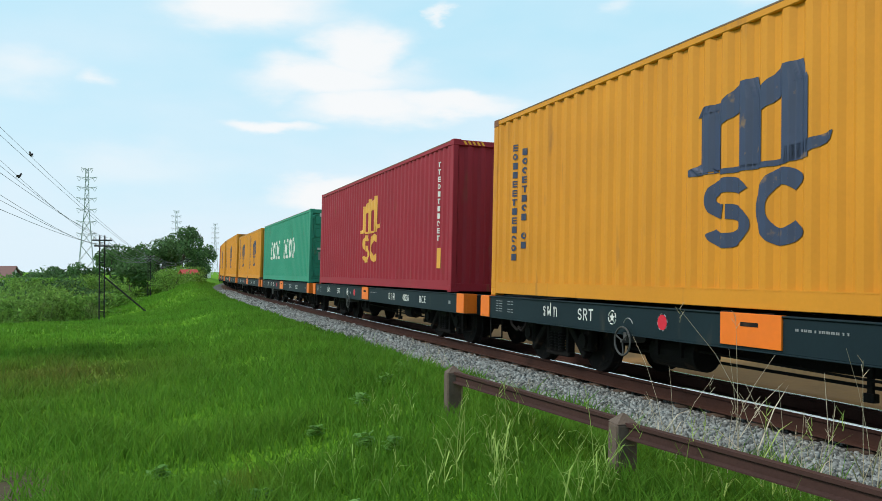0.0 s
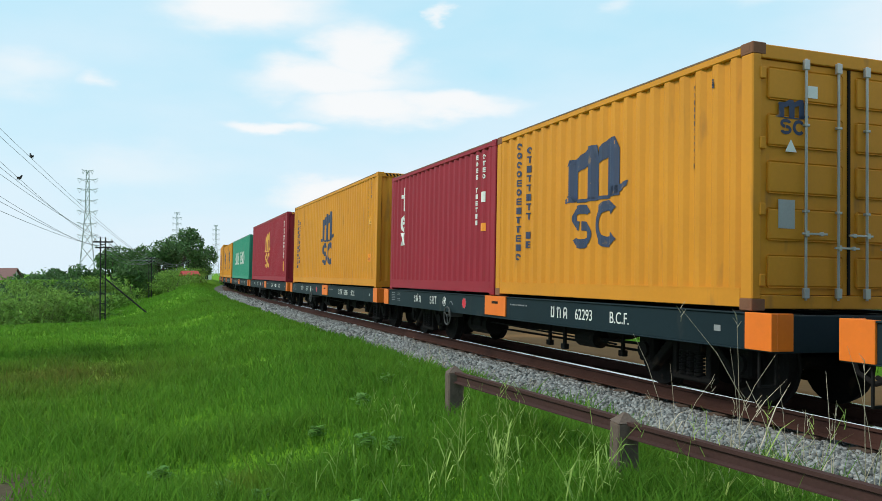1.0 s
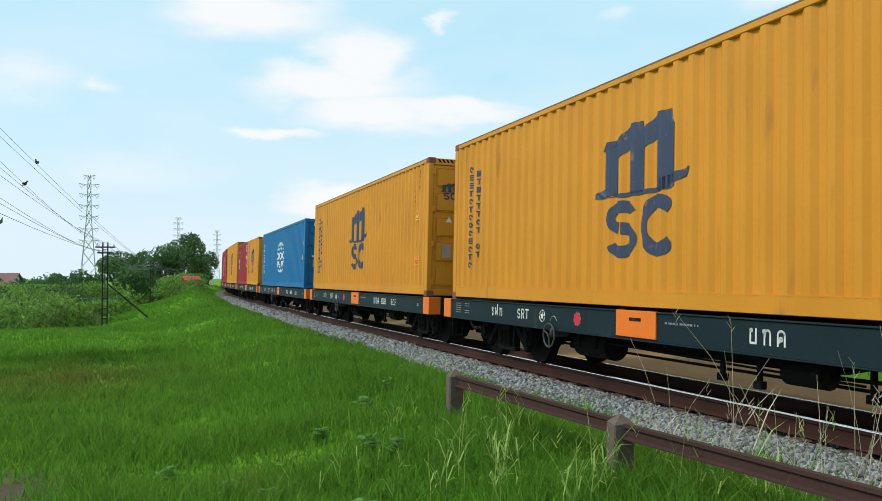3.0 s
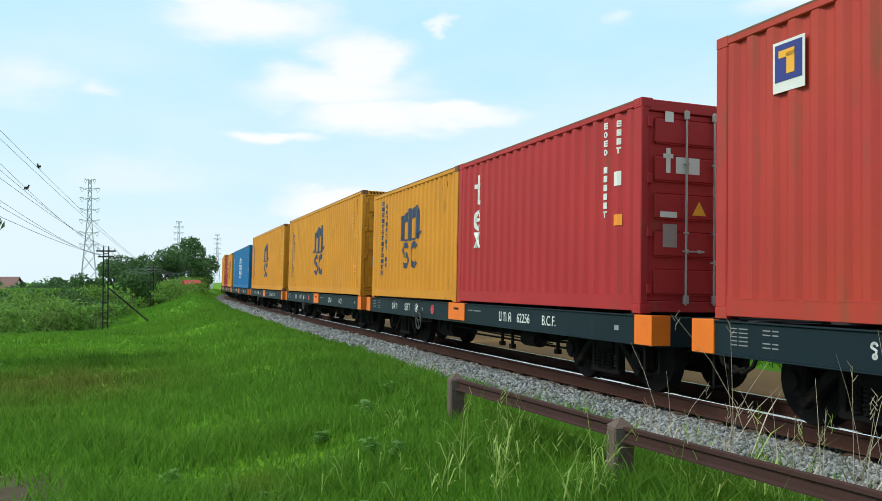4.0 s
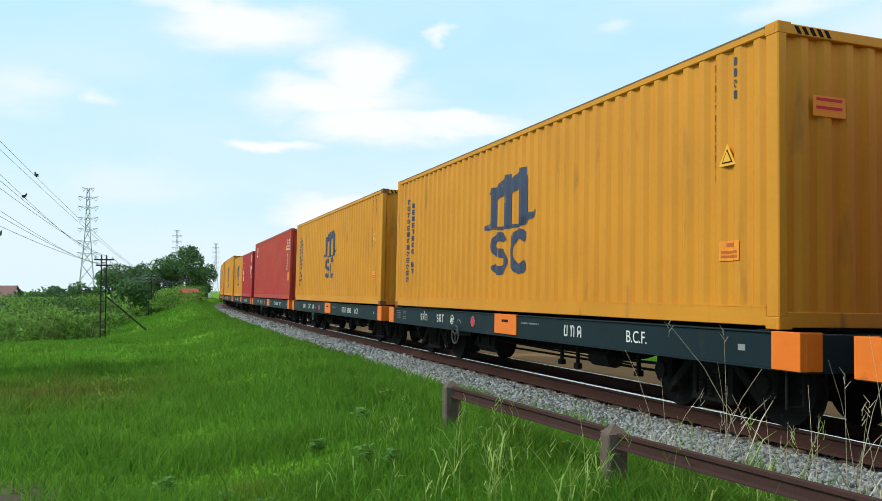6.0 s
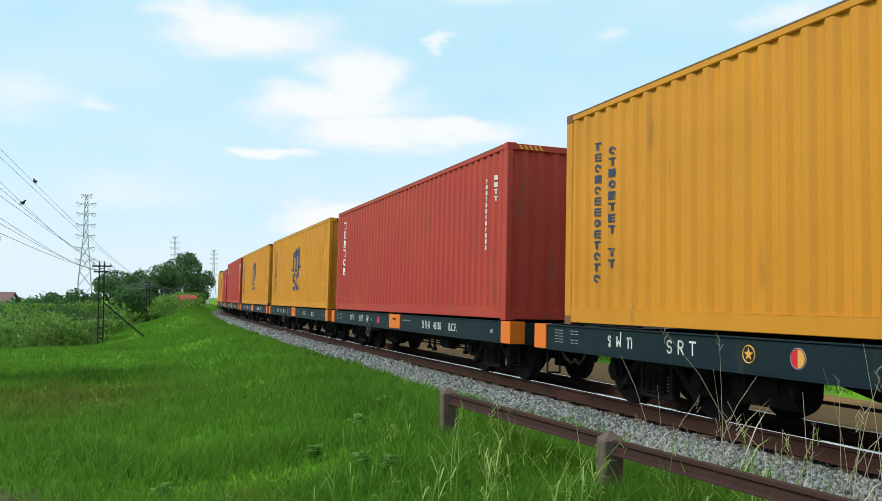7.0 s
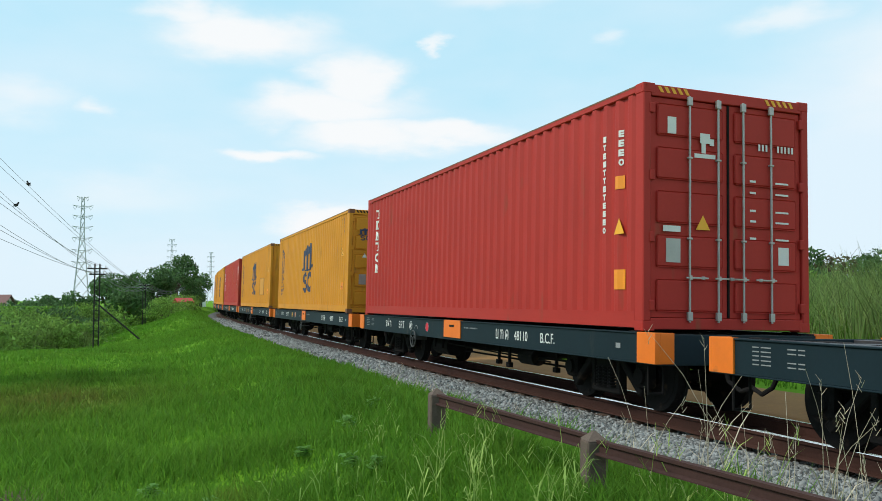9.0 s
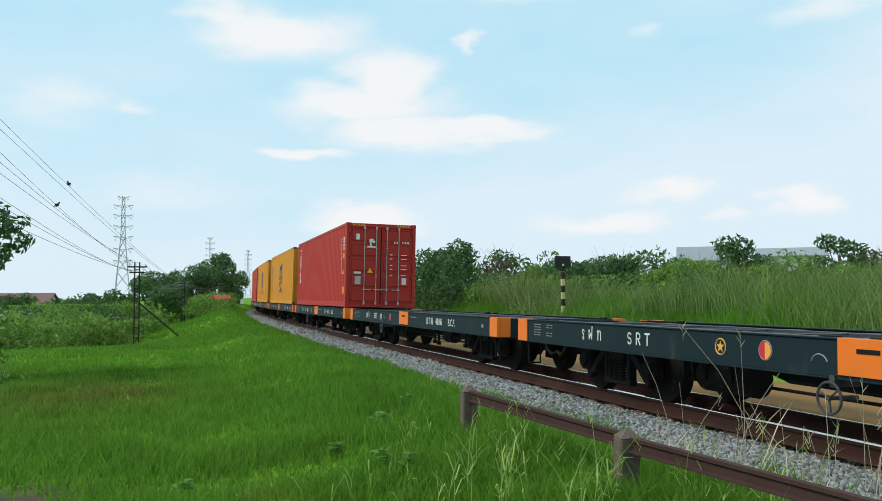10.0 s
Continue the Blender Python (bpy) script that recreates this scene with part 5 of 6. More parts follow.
def build_train():
    kinds = (wagon(6.40, (0.28, -0.55), (4.14, 3.14, 2.30, 1.27, 1.95), (1.98, 0.56), 1.30),
             wagon(6.90, (0.37, -0.26), (4.92, 3.70, 2.40, 1.77, 0.85), (0.30, 0.47), 2.30, True),
             wagon(6.90, (0.06, -0.60), (4.71, 3.50, 1.66, 0.98, 0.29), (0.12, 0.47), 1.85, True),
             wagon(6.90, (0.37, -0.26), (4.75, 3.36, 2.05, 1.25, 1.75), (1.72, 0.56), 1.30))
    used = set()
    for k, shift, kind, number in TRAIN:
        proto = kinds[kind]
        if kind in used:
            w = copy_thing(proto, Matrix())
        else:
            w = proto
        used.add(kind)
        MOVERS.append((w, k, 0.0, 0.0))
    for w, k, _, _ in list(MOVERS):
        number = {a: d for a, b, c, d in TRAIN}[k]
        kind = {a: c for a, b, c, d in TRAIN}[k]
        WHEELS.extend((o, o.location.x) for o in w.children if o.name.startswith("wheelset"))
        bm = bmesh.new()
        a_off, b_off, c_off = ((0, 0, 0), (0.85, 1.35, 1.75), (0.85, 1.35, 1.75), (0.02, 0.42, 0.74))[kind]
        strokes(bm, -2.06 - a_off, 0.745, 0.14, 1.2455, CLASS_MARK, 0.6)
        part("class_mark", bm, M["white_mark"], w)["kind"] = "stuff"
        if number:
            lettering(number, -2.74 - b_off, 0.745, 0.20, 1.2465, M["white_mark"], w, "running_number")
        lettering("B.C.F.", -3.60 - c_off, 0.745, 0.20, 1.2465, M["white_mark"], w, "type_letters")
    seed = 40
    for k, loads in LOADS.items():
        for colour, length, height, label, doors, style, du in loads:
            seed += 7
            c = container(colour, length, height, label, doors, style, seed, k == 7)
            if k == 10:
                flat_plate("repair_panel", -4.0, -2.5, FACE - 0.01, FACE + 0.004, 0.62, 1.40, M["patch"], c, "square welded repair panel")
                for u0, u1, z0, z1 in ((-4.02, -2.48, 1.395, 1.405), (-4.02, -2.48, 0.612, 0.624), (-4.02, -4.0, 0.62, 1.40), (-2.5, -2.48, 0.62, 1.40)):
                    flat_plate("weld_seam", u0, u1, FACE, FACE + 0.009, z0, z1, M["rust_casting"], c)
            MOVERS.append((c, k, du, FLOOR_Z))


build_train()


def slip(t):
    return float(np.interp(t, [a for a, _ in SLIP], [b for _, b in SLIP]))


def train_pose(k, shift, t, du, dz):
    s = START + SPEED * t + GAIN * t * t - PITCH * k + shift + slip(t)
    ax, ay, _ = on_line(s + 4.585)
    bx, by, _ = on_line(s - 4.585)
    th = math.atan2(ay - by, ax - bx)
    root = pose((ax + bx) / 2, (ay + by) / 2, 0, math.degrees(CANT), 0, math.degrees(th))
    return root @ pose(du, 0, dz)


def motions():
    times = sorted({a for a, _ in SLIP} | {0.25, 0.75, 1.25, 2.25, 2.9, 3.3, 4.25, 4.75, 5.25, 5.9, 6.3, 6.7, 7.25, 8.75, 9.25})
    shifts = {a: b for a, b, c, d in TRAIN}
    for ob, k, du, dz in MOVERS:
        walk(ob, [(t, train_pose(k, shifts[k], t, du, dz)) for t in times])
    steps = [i / FPS for i in range(0, 10 * FPS + 1)]
    rolled = [math.degrees((SPEED * t + GAIN * t * t) / WHEEL_R) for t in steps]
    rows = {}
    for ob, u in WHEELS:
        if u not in rows:
            rows[u] = [(t, pose(u, 0, WHEEL_R, 0, a, 0)) for t, a in zip(steps, rolled)]
        walk(ob, rows[u])

# ---------------------------------------------------------------- fence of old rails


def build_fence():
    root = tagged(new("rail_fence"), "low fence of rusty old rails on weathered posts", "fence")
    pts = [(2.70, 7.27), (2.97, 4.87), (3.24, 2.47), (3.51, 0.07), (3.78, -2.33)]
    for i, (x, y) in enumerate(pts):
        top = (0.54, 0.48, 0.45, 0.45, 0.45)[i]
        bm = bmesh.new()
        box(bm, -0.073, 0.073, -0.073, 0.073, -0.45, top - 0.05, 0.012)
        bmesh.ops.create_cone(bm, cap_ends=True, segments=4, radius1=0.102, radius2=0.012, depth=0.06, matrix=Matrix.Translation((0, 0, top - 0.02)) @ Matrix.Rotation(math.pi / 4, 4, "Z"))
        for v in bm.verts:
            v.co.x += 0.008 * noise.noise(v.co * 9 + Vector((i, 0, 0)))
            v.co.y += 0.008 * noise.noise(v.co * 9 + Vector((0, i, 5)))
        p = part("post", bm, M["post"], root, "weathered post with a pointed top")
        p.location, p.rotation_euler = (x, y, 0), (0.02 * (i % 2), 0.015, -0.11)
    for i, ((x0, y0), (x1, y1)) in enumerate(zip(pts, pts[1:])):
        z0, z1 = (0.45, 0.385, 0.36, 0.36)[i], (0.405, 0.365, 0.36, 0.36)[i]
        d = Vector((x1 - x0, y1 - y0, 0)).normalized()
        side = Vector((d.y, -d.x, 0)) * -1.0
        prof = [(-0.045, -0.06), (0.045, -0.06), (0.045, -0.05), (0.008, -0.04), (0.008, 0.02), (0.028, 0.028), (0.028, 0.055), (-0.028, 0.055), (-0.028, 0.028), (-0.008, 0.02), (-0.008, -0.04), (-0.045, -0.05)]
        v, f = [], []
        for (x, y, z) in ((x0, y0, z0), (x1, y1, z1)):
            c = Vector((x, y, z)) - side * 0.0
            for a, b in prof:
                v.append(c + side * a * 0.85 + Vector((0, 0, b * 0.86 + 0.006)))
        n = len(prof)
        f = [(j, (j + 1) % n, n + (j + 1) % n, n + j) for j in range(n)] + [tuple(range(n - 1, -1, -1)), tuple(range(n, 2 * n))]
        obj("rail_beam", mesh_of("rail_beam", v, f), M["beam"], root, "rusty old rail used as a beam")
    return root


build_fence()

# ---------------------------------------------------------------- tall seeding grass


def stalk_tuft(x, y, count, height, spread, seed, dry=False):
    rng = random.Random(seed)
    root = tagged(new("tall_grass_tuft"), "tuft of tall pale seeding grass stalks", "grass", "tall grass tufts")
    for _ in range(count):
        bm = bmesh.new()
        a, r = rng.uniform(0, 6.28), rng.uniform(0, spread)
        bx, by = x + r * math.cos(a), y + r * math.sin(a)
        h = height * rng.uniform(0.55, 1.1)
        la, lean = rng.uniform(0, 6.28), rng.uniform(0.05, 0.5) * h
        p = [Vector((bx, by, ground_z(bx, by) - 0.02))]
        for i in range(1, 5):
            t = i / 4
            p.append(Vector((bx + math.cos(la) * lean * t * t, by + math.sin(la) * lean * t * t, p[0].z + h * t * (1 - 0.08 * t))))
        for i in range(4):
            rod(bm, p[i], p[i + 1], 0.0034 * (1 - 0.17 * i), 0.0034 * (1 - 0.17 * (i + 1)), n=4)
        for i in ((1, 2) if not dry else (1,)):
            la2 = rng.uniform(0, 6.28)
            tip = p[i] + Vector((math.cos(la2) * h * 0.3, math.sin(la2) * h * 0.3, h * rng.uniform(0.05, 0.35)))
            m = (p[i] + tip) / 2 + Vector((0, 0, 0.05))
            s = Vector((-math.sin(la2), math.cos(la2), 0)) * 0.0045
            vs = [bm.verts.new(q) for q in (p[i] - s, p[i] + s, m + s, m - s, tip)]
            bm.faces.new((vs[0], vs[1], vs[2], vs[3]))
            bm.faces.new((vs[3], vs[2], vs[4]))
        if rng.random() < 0.7:
            for j in range(4):
                la3 = rng.uniform(0, 6.28)
                rod(bm, p[4] - Vector((0, 0, 0.03 * j)), p[4] + Vector((math.cos(la3) * 0.035, math.sin(la3) * 0.035, 0.05 - 0.03 * j)), 0.003, 0.001, n=3)
        part("stalk", bm, M["dry_stalk" if dry else "stalk"], root)
    return root


M["dry_stalk"] = material("dry_grass_stalk", (0.55, 0.48, 0.36), rough=0.8, fine=0.1, broad=0.25, bump=0, trans=0.2, gloss=0.1)


TUFTS = ((2.35, 5.6, 9, 0.62, 0.35), (2.1, 4.9, 9, 0.62, 0.35), (2.6, 4.4, 7, 0.6, 0.25), (1.75, 5.3, 6, 0.5, 0.3), (2.75, 6.2, 6, 0.5, 0.25), (2.3, 4.3, 7, 0.55, 0.3), (3.1, 4.2, 6, 0.6, 0.25), (3.45, 4.0, 7, 0.7, 0.2), (1.3, 6.0, 5, 0.4, 0.4), (2.0, 7.4, 6, 0.42, 0.4))
for i, (x, y, c, h, sp) in enumerate(TUFTS):
    stalk_tuft(x, y, c, h, sp, 100 + i)
DRY = ((4.02, 4.7, 2, 1.35, 0.06), (4.3, 5.4, 2, 1.3, 0.10), (3.98, 5.75, 2, 1.2, 0.08), (4.4, 4.35, 4, 1.25, 0.16), (4.2, 3.85, 5, 1.3, 0.2), (4.05, 5.15, 3, 1.0, 0.10), (4.25, 6.1, 3, 0.85, 0.15), (4.0, 4.3, 5, 1.05, 0.18), (4.45, 4.75, 5, 0.7, 0.3), (4.75, 7.0, 6, 0.42, 0.45), (4.85, 8.6, 8, 0.4, 0.5), (4.9, 13.6, 20, 0.5, 0.7), (4.95, 16.2, 12, 0.45, 0.7), (4.65, 5.9, 5, 0.5, 0.35),
       (5.05, 10.4, 10, 0.42, 0.6), (4.5, 4.0, 6, 0.85, 0.25), (5.0, 12.0, 8, 0.4, 0.5), (4.9, 9.4, 7, 0.36, 0.4))
for i, (x, y, c, h, sp) in enumerate(DRY):
    stalk_tuft(x, y, c, h, sp, 150 + i, True)


M["weed_leaf"] = material("pale_weed_leaves", (0.17, 0.34, 0.08), rough=0.6, fine=0.1, broad=0.2, bump=0, island=0.3, trans=0.5, gloss=0.2)


def weed(x, y, r, seed, mat="leaf"):
    rng = random.Random(seed)
    v, f = [], []
    z0 = ground_z(x, y)
    for _ in range(70):
        a, el = rng.uniform(0, 6.28), rng.uniform(0.2, 1.4)
        d = r * rng.uniform(0.3, 1)
        c = Vector((x + d * math.cos(a) * math.cos(el), y + d * math.sin(a) * math.cos(el), z0 + 0.05 + d * math.sin(el) * 1.1))
        q = Euler((rng.uniform(-0.45, 0.45), rng.uniform(-0.45, 0.45), rng.uniform(0, 6.28))).to_matrix()
        s = 0.024 * rng.uniform(0.6, 1.4)
        i = len(v)
        v += [c + q @ Vector(p) * s for p in ((-1.6, 0, 0), (0, -0.7, 0.2), (1.6, 0, 0), (0, 0.7, 0.2))]
        f.append((i, i + 1, i + 2, i + 3))
    return tagged(obj("weed", mesh_of("weed", v, f), M[mat]), "low leafy green weed in the grass", "weed", "weeds in the grass")


for i, (x, y, r) in enumerate(((1.75, 6.8, 0.13), (0.95, 5.5, 0.10), (-4.3, 27.0, 0.6), (2.1, 8.3, 0.12), (1.3, 5.3, 0.10), (3.2, 10.5, 0.14), (1.9, 6.5, 0.10), (0.55, 6.2, 0.12), (0.15, 6.9, 0.10), (0.8, 6.0, 0.09), (2.6, 9.2, 0.13), (1.5, 7.6, 0.11))):
    weed(x, y, r, 300 + i, "weed_leaf")

# ---------------------------------------------------------------- woods and bushes


def leaf_cloud(blobs, per_area, size, seed, flat=0.7):
    """Leaf clumps over uneven lumps; returns a quad mesh."""
    rng = np.random.default_rng(seed)
    allv = []
    for cx, cy, cz, rx, ry, rz in blobs:
        n = max(24, int(per_area * (rx * ry + rx * rz + ry * rz) * 4))
        d = rng.normal(size=(n, 3))
        d /= np.linalg.norm(d, axis=1)[:, None]
        lump = np.array([noise.noise((a * 2.1 + cx, b * 2.1 + cy, c * 2.1 + cz)) for a, b, c in d])
        r = (0.62 + 0.38 * rng.random(n) ** 0.5) * (1 + 0.45 * lump)
        c = np.array((cx, cy, cz)) + d * r[:, None] * np.array((rx, ry, rz))
        a = rng.normal(size=(n, 3))
        a /= np.linalg.norm(a, axis=1)[:, None]
        b = np.cross(a, d + rng.normal(size=(n, 3)) * 0.6)
        b /= np.linalg.norm(b, axis=1)[:, None] + 1e-9
        s = size * rng.uniform(0.55, 1.4, n)[:, None]
        allv.append(np.stack([c - a * s, c - b * s * 0.5 * flat + d * s * 0.15, c + a * s, c + b * s * 0.5 * flat + d * s * 0.15], 1).reshape(-1, 3))
    v = np.concatenate(allv)
    return fast_mesh("leaves", v, 4, np.arange(len(v)))


def bush(x, y, w, h, seed, mat="leaf", size=0.16, dens=9.0, label="dense green bush at the edge of the field", base=None):
    rng = random.Random(seed)
    z0 = ground_z(x, y) if base is None else base
    root = tagged(new("bush"), label, "bush", "bushes")
    root.location = (x, y, z0)
    blobs = []
    for i in range(6):
        a = rng.uniform(0, 6.28)
        d = rng.uniform(0, 0.55) * w
        r = rng.uniform(0.35, 0.6)
        blobs.append((d * math.cos(a), d * math.sin(a) * 0.7, h * rng.uniform(0.28, 0.72), w * r, w * r * 0.8, h * rng.uniform(0.25, 0.36)))
    blobs.append((0, 0, h * 0.3, w * 0.85, w * 0.7, h * 0.32))
    obj("foliage", leaf_cloud(blobs, dens, size, seed), M[mat], root)
    bm = bmesh.new()
    for i in range(5):
        a = rng.uniform(0, 6.28)
        rod(bm, (0.1 * math.cos(a), 0.1 * math.sin(a), -0.1), (0.4 * w * math.cos(a), 0.3 * w * math.sin(a), h * 0.6), 0.04, 0.015, n=5)
    part("stems", bm, M["bark"], root)
    return root


def tree(x, y, h, crown, seed, mat="leaf_dark", size=0.25, dens=6.0, label="leafy green tree with a rounded uneven crown", base=None, trunk=None, bare=0.0):
    rng = random.Random(seed)
    z0 = ground_z(x, y) if base is None else base
    root = tagged(new("tree"), label, "tree", "trees")
    root.location = (x, y, z0)
    t = trunk or 0.035 * h
    bm = bmesh.new()
    rod(bm, (0, 0, -0.2), (0.1, 0.05, h * 0.35), t, t * 0.8, n=9)
    rod(bm, (0.1, 0.05, h * 0.35), (0, 0.1, h * 0.72), t * 0.8, t * 0.35, n=8)
    blobs = []
    for i in range(9):
        a, e = i * 2.4 + rng.uniform(-0.4, 0.4), rng.uniform(0.42, 0.9)
        d = crown * rng.uniform(0.3, 0.75) * (1.25 - 0.55 * e)
        c = (d * math.cos(a), d * math.sin(a), h * e)
        rod(bm, (0.05, 0.05, h * rng.uniform(0.28, 0.5)), c, t * 0.4, t * 0.1, n=6)
        r = crown * rng.uniform(0.28, 0.48)
        blobs.append((*c, r, r, r * rng.uniform(0.6, 0.85)))
        if bare:
            for j in range(8):
                q = Vector(c) + Vector((rng.uniform(-1, 1), rng.uniform(-1, 1), rng.uniform(0.1, 1))) * r * 1.3
                rod(bm, Vector(c) * 0.9, q, t * 0.12, t * 0.04, n=4)
    part("trunk", bm, M["bark"], root)
    obj("crown", leaf_cloud(blobs, dens * (1 - bare), size, seed), M[mat], root)
    return root


def build_left_woods():
    rng = random.Random(21)
    # scrub beyond the meadow, near rows first
    for i in range(15):
        turn = -12.0 + i * 0.62 + rng.uniform(-0.25, 0.25)
        y = 40 + (turn + 12) * 1.9 + rng.uniform(-0.5, 2.0)
        az = radians(turn)
        bush(y * math.tan(az), y, rng.uniform(1.5, 2.4), rng.uniform(1.3, 2.7), 500 + i, "leaf", (0.09, 0.15, 0.2)[i % 3], (28, 18, 13)[i % 3])
    for i in range(16):
        az = -12 + i * 0.95
        y = (62 if az < -2.2 else 94) + rng.uniform(-4, 6) + i * 0.6
        bush(y * math.tan(radians(az)), y, rng.uniform(2.6, 4.2), rng.uniform(2.4, 3.6), 540 + i, "leaf" if i % 4 else "leaf_dark", 0.16, 15)
    gen = np.random.default_rng(77)
    n = 9000
    turn, y = np.radians(gen.uniform(-12.5, -2.6, n)), gen.uniform(37, 58, n)
    x = y * np.tan(turn)
    thick = np.array([noise.noise((a * 0.35, b * 0.35, 8.0)) for a, b in zip(x, y)])
    keep = (thick > -0.05) & (y > 39.5 + np.degrees(turn + 0.21) * 1.6)
    x, y, thick = x[keep], y[keep], thick[keep]
    z = np.array([ground_z(a, b) for a, b in zip(x, y)])
    blades("scrub_reeds", np.stack([x, y, z - 0.03], 1), (1.1 + 1.6 * thick) * gen.uniform(0.6, 1.2, len(x)), np.full(len(x), 0.022), 0.7, M["reed"], gen, "clumps of tall rank grass among the bushes", "grass")
    # low green clumps in front of the red-roofed house
    for i, (az, y, w, h) in enumerate(((1.7, 70, 1.9, 1.7), (2.3, 74, 1.6, 1.15), (2.85, 77, 1.5, 1.0), (3.35, 80, 1.3, 0.95), (2.0, 92, 2.4, 2.2), (3.3, 94, 1.6, 1.9))):
        bush(y * math.tan(radians(az)), y, w, h, 580 + i, "leaf", 0.11, 22)
    for i, (az, y, h, cr) in enumerate(((-1.9, 112, 6.0, 3.4), (-0.6, 120, 7.0, 4.0), (2.35, 122, 9.2, 4.0), (3.5, 132, 6.2, 3.0), (-3.4, 120, 4.2, 3.2), (0.9, 108, 6.4, 3.4), (-5.6, 140, 3.7, 3.6), (-8.0, 150, 3.4, 4.0), (-7.0, 135, 3.3, 3.2), (-9.6, 140, 3.5, 3.4), (-4.5, 150, 4.0, 3.6),
                                        (3.3, 126, 5.4, 2.6), (-0.8, 98, 5.2, 3.2))):
        tree(y * math.tan(radians(az)), y, h, cr, 630 + i, "leaf_dark", 0.26, 15)
    # banana-like broad leaves on the skyline
    for i in range(7):
        y = 90 + rng.uniform(-6, 6)
        az = radians(-9.5 + i * 1.05)
        x = y * math.tan(az)
        root = tagged(new("banana_plant"), "banana plant with broad pale green leaves", "plant", "banana plants")
        root.location = (x, y, ground_z(x, y))
        part("stem", rodded((0, 0, 0), (0, 0, 2.4), 0.14, 0.10, n=7), M["stalk"], root)
        for j in range(7):
            a = j * 0.9 + rng.uniform(-0.2, 0.2)
            v, f = [], []
            for k in range(5):
                t = k / 4
                wdt = 0.28 * math.sin(math.pi * min(t + 0.12, 1)) + 0.02
                c = Vector((math.cos(a) * 1.5 * t, math.sin(a) * 1.5 * t, 2.3 + 1.6 * t - 1.3 * t * t))
                s = Vector((-math.sin(a), math.cos(a), 0)) * wdt
                v += [c - s, c + s]
            for k in range(4):
                f.append((2 * k, 2 * k + 1, 2 * k + 3, 2 * k + 2))
            obj("leaf", mesh_of("leaf", v, f), M["grass"], root)
    # tree standing close on the left
    tree(-4.68, 19.0, 5.6, 1.75, 900, "leaf_dark", 0.085, 130, "dark green leafy tree at the edge of the grass", trunk=0.12)
    bush(-3.85, 18.0, 1.0, 1.7, 901, "leaf", 0.08, 70, "green shrub under the tree")
    bush(-3.05, 15.0, 0.75, 1.0, 902, "leaf", 0.06, 70, "green shrub under the tree")


build_left_woods()


def across(s, gap):
    """A place across the line, gap metres to the right of the track centre at s."""
    x, y, _ = on_line(s, -gap)
    return x, y


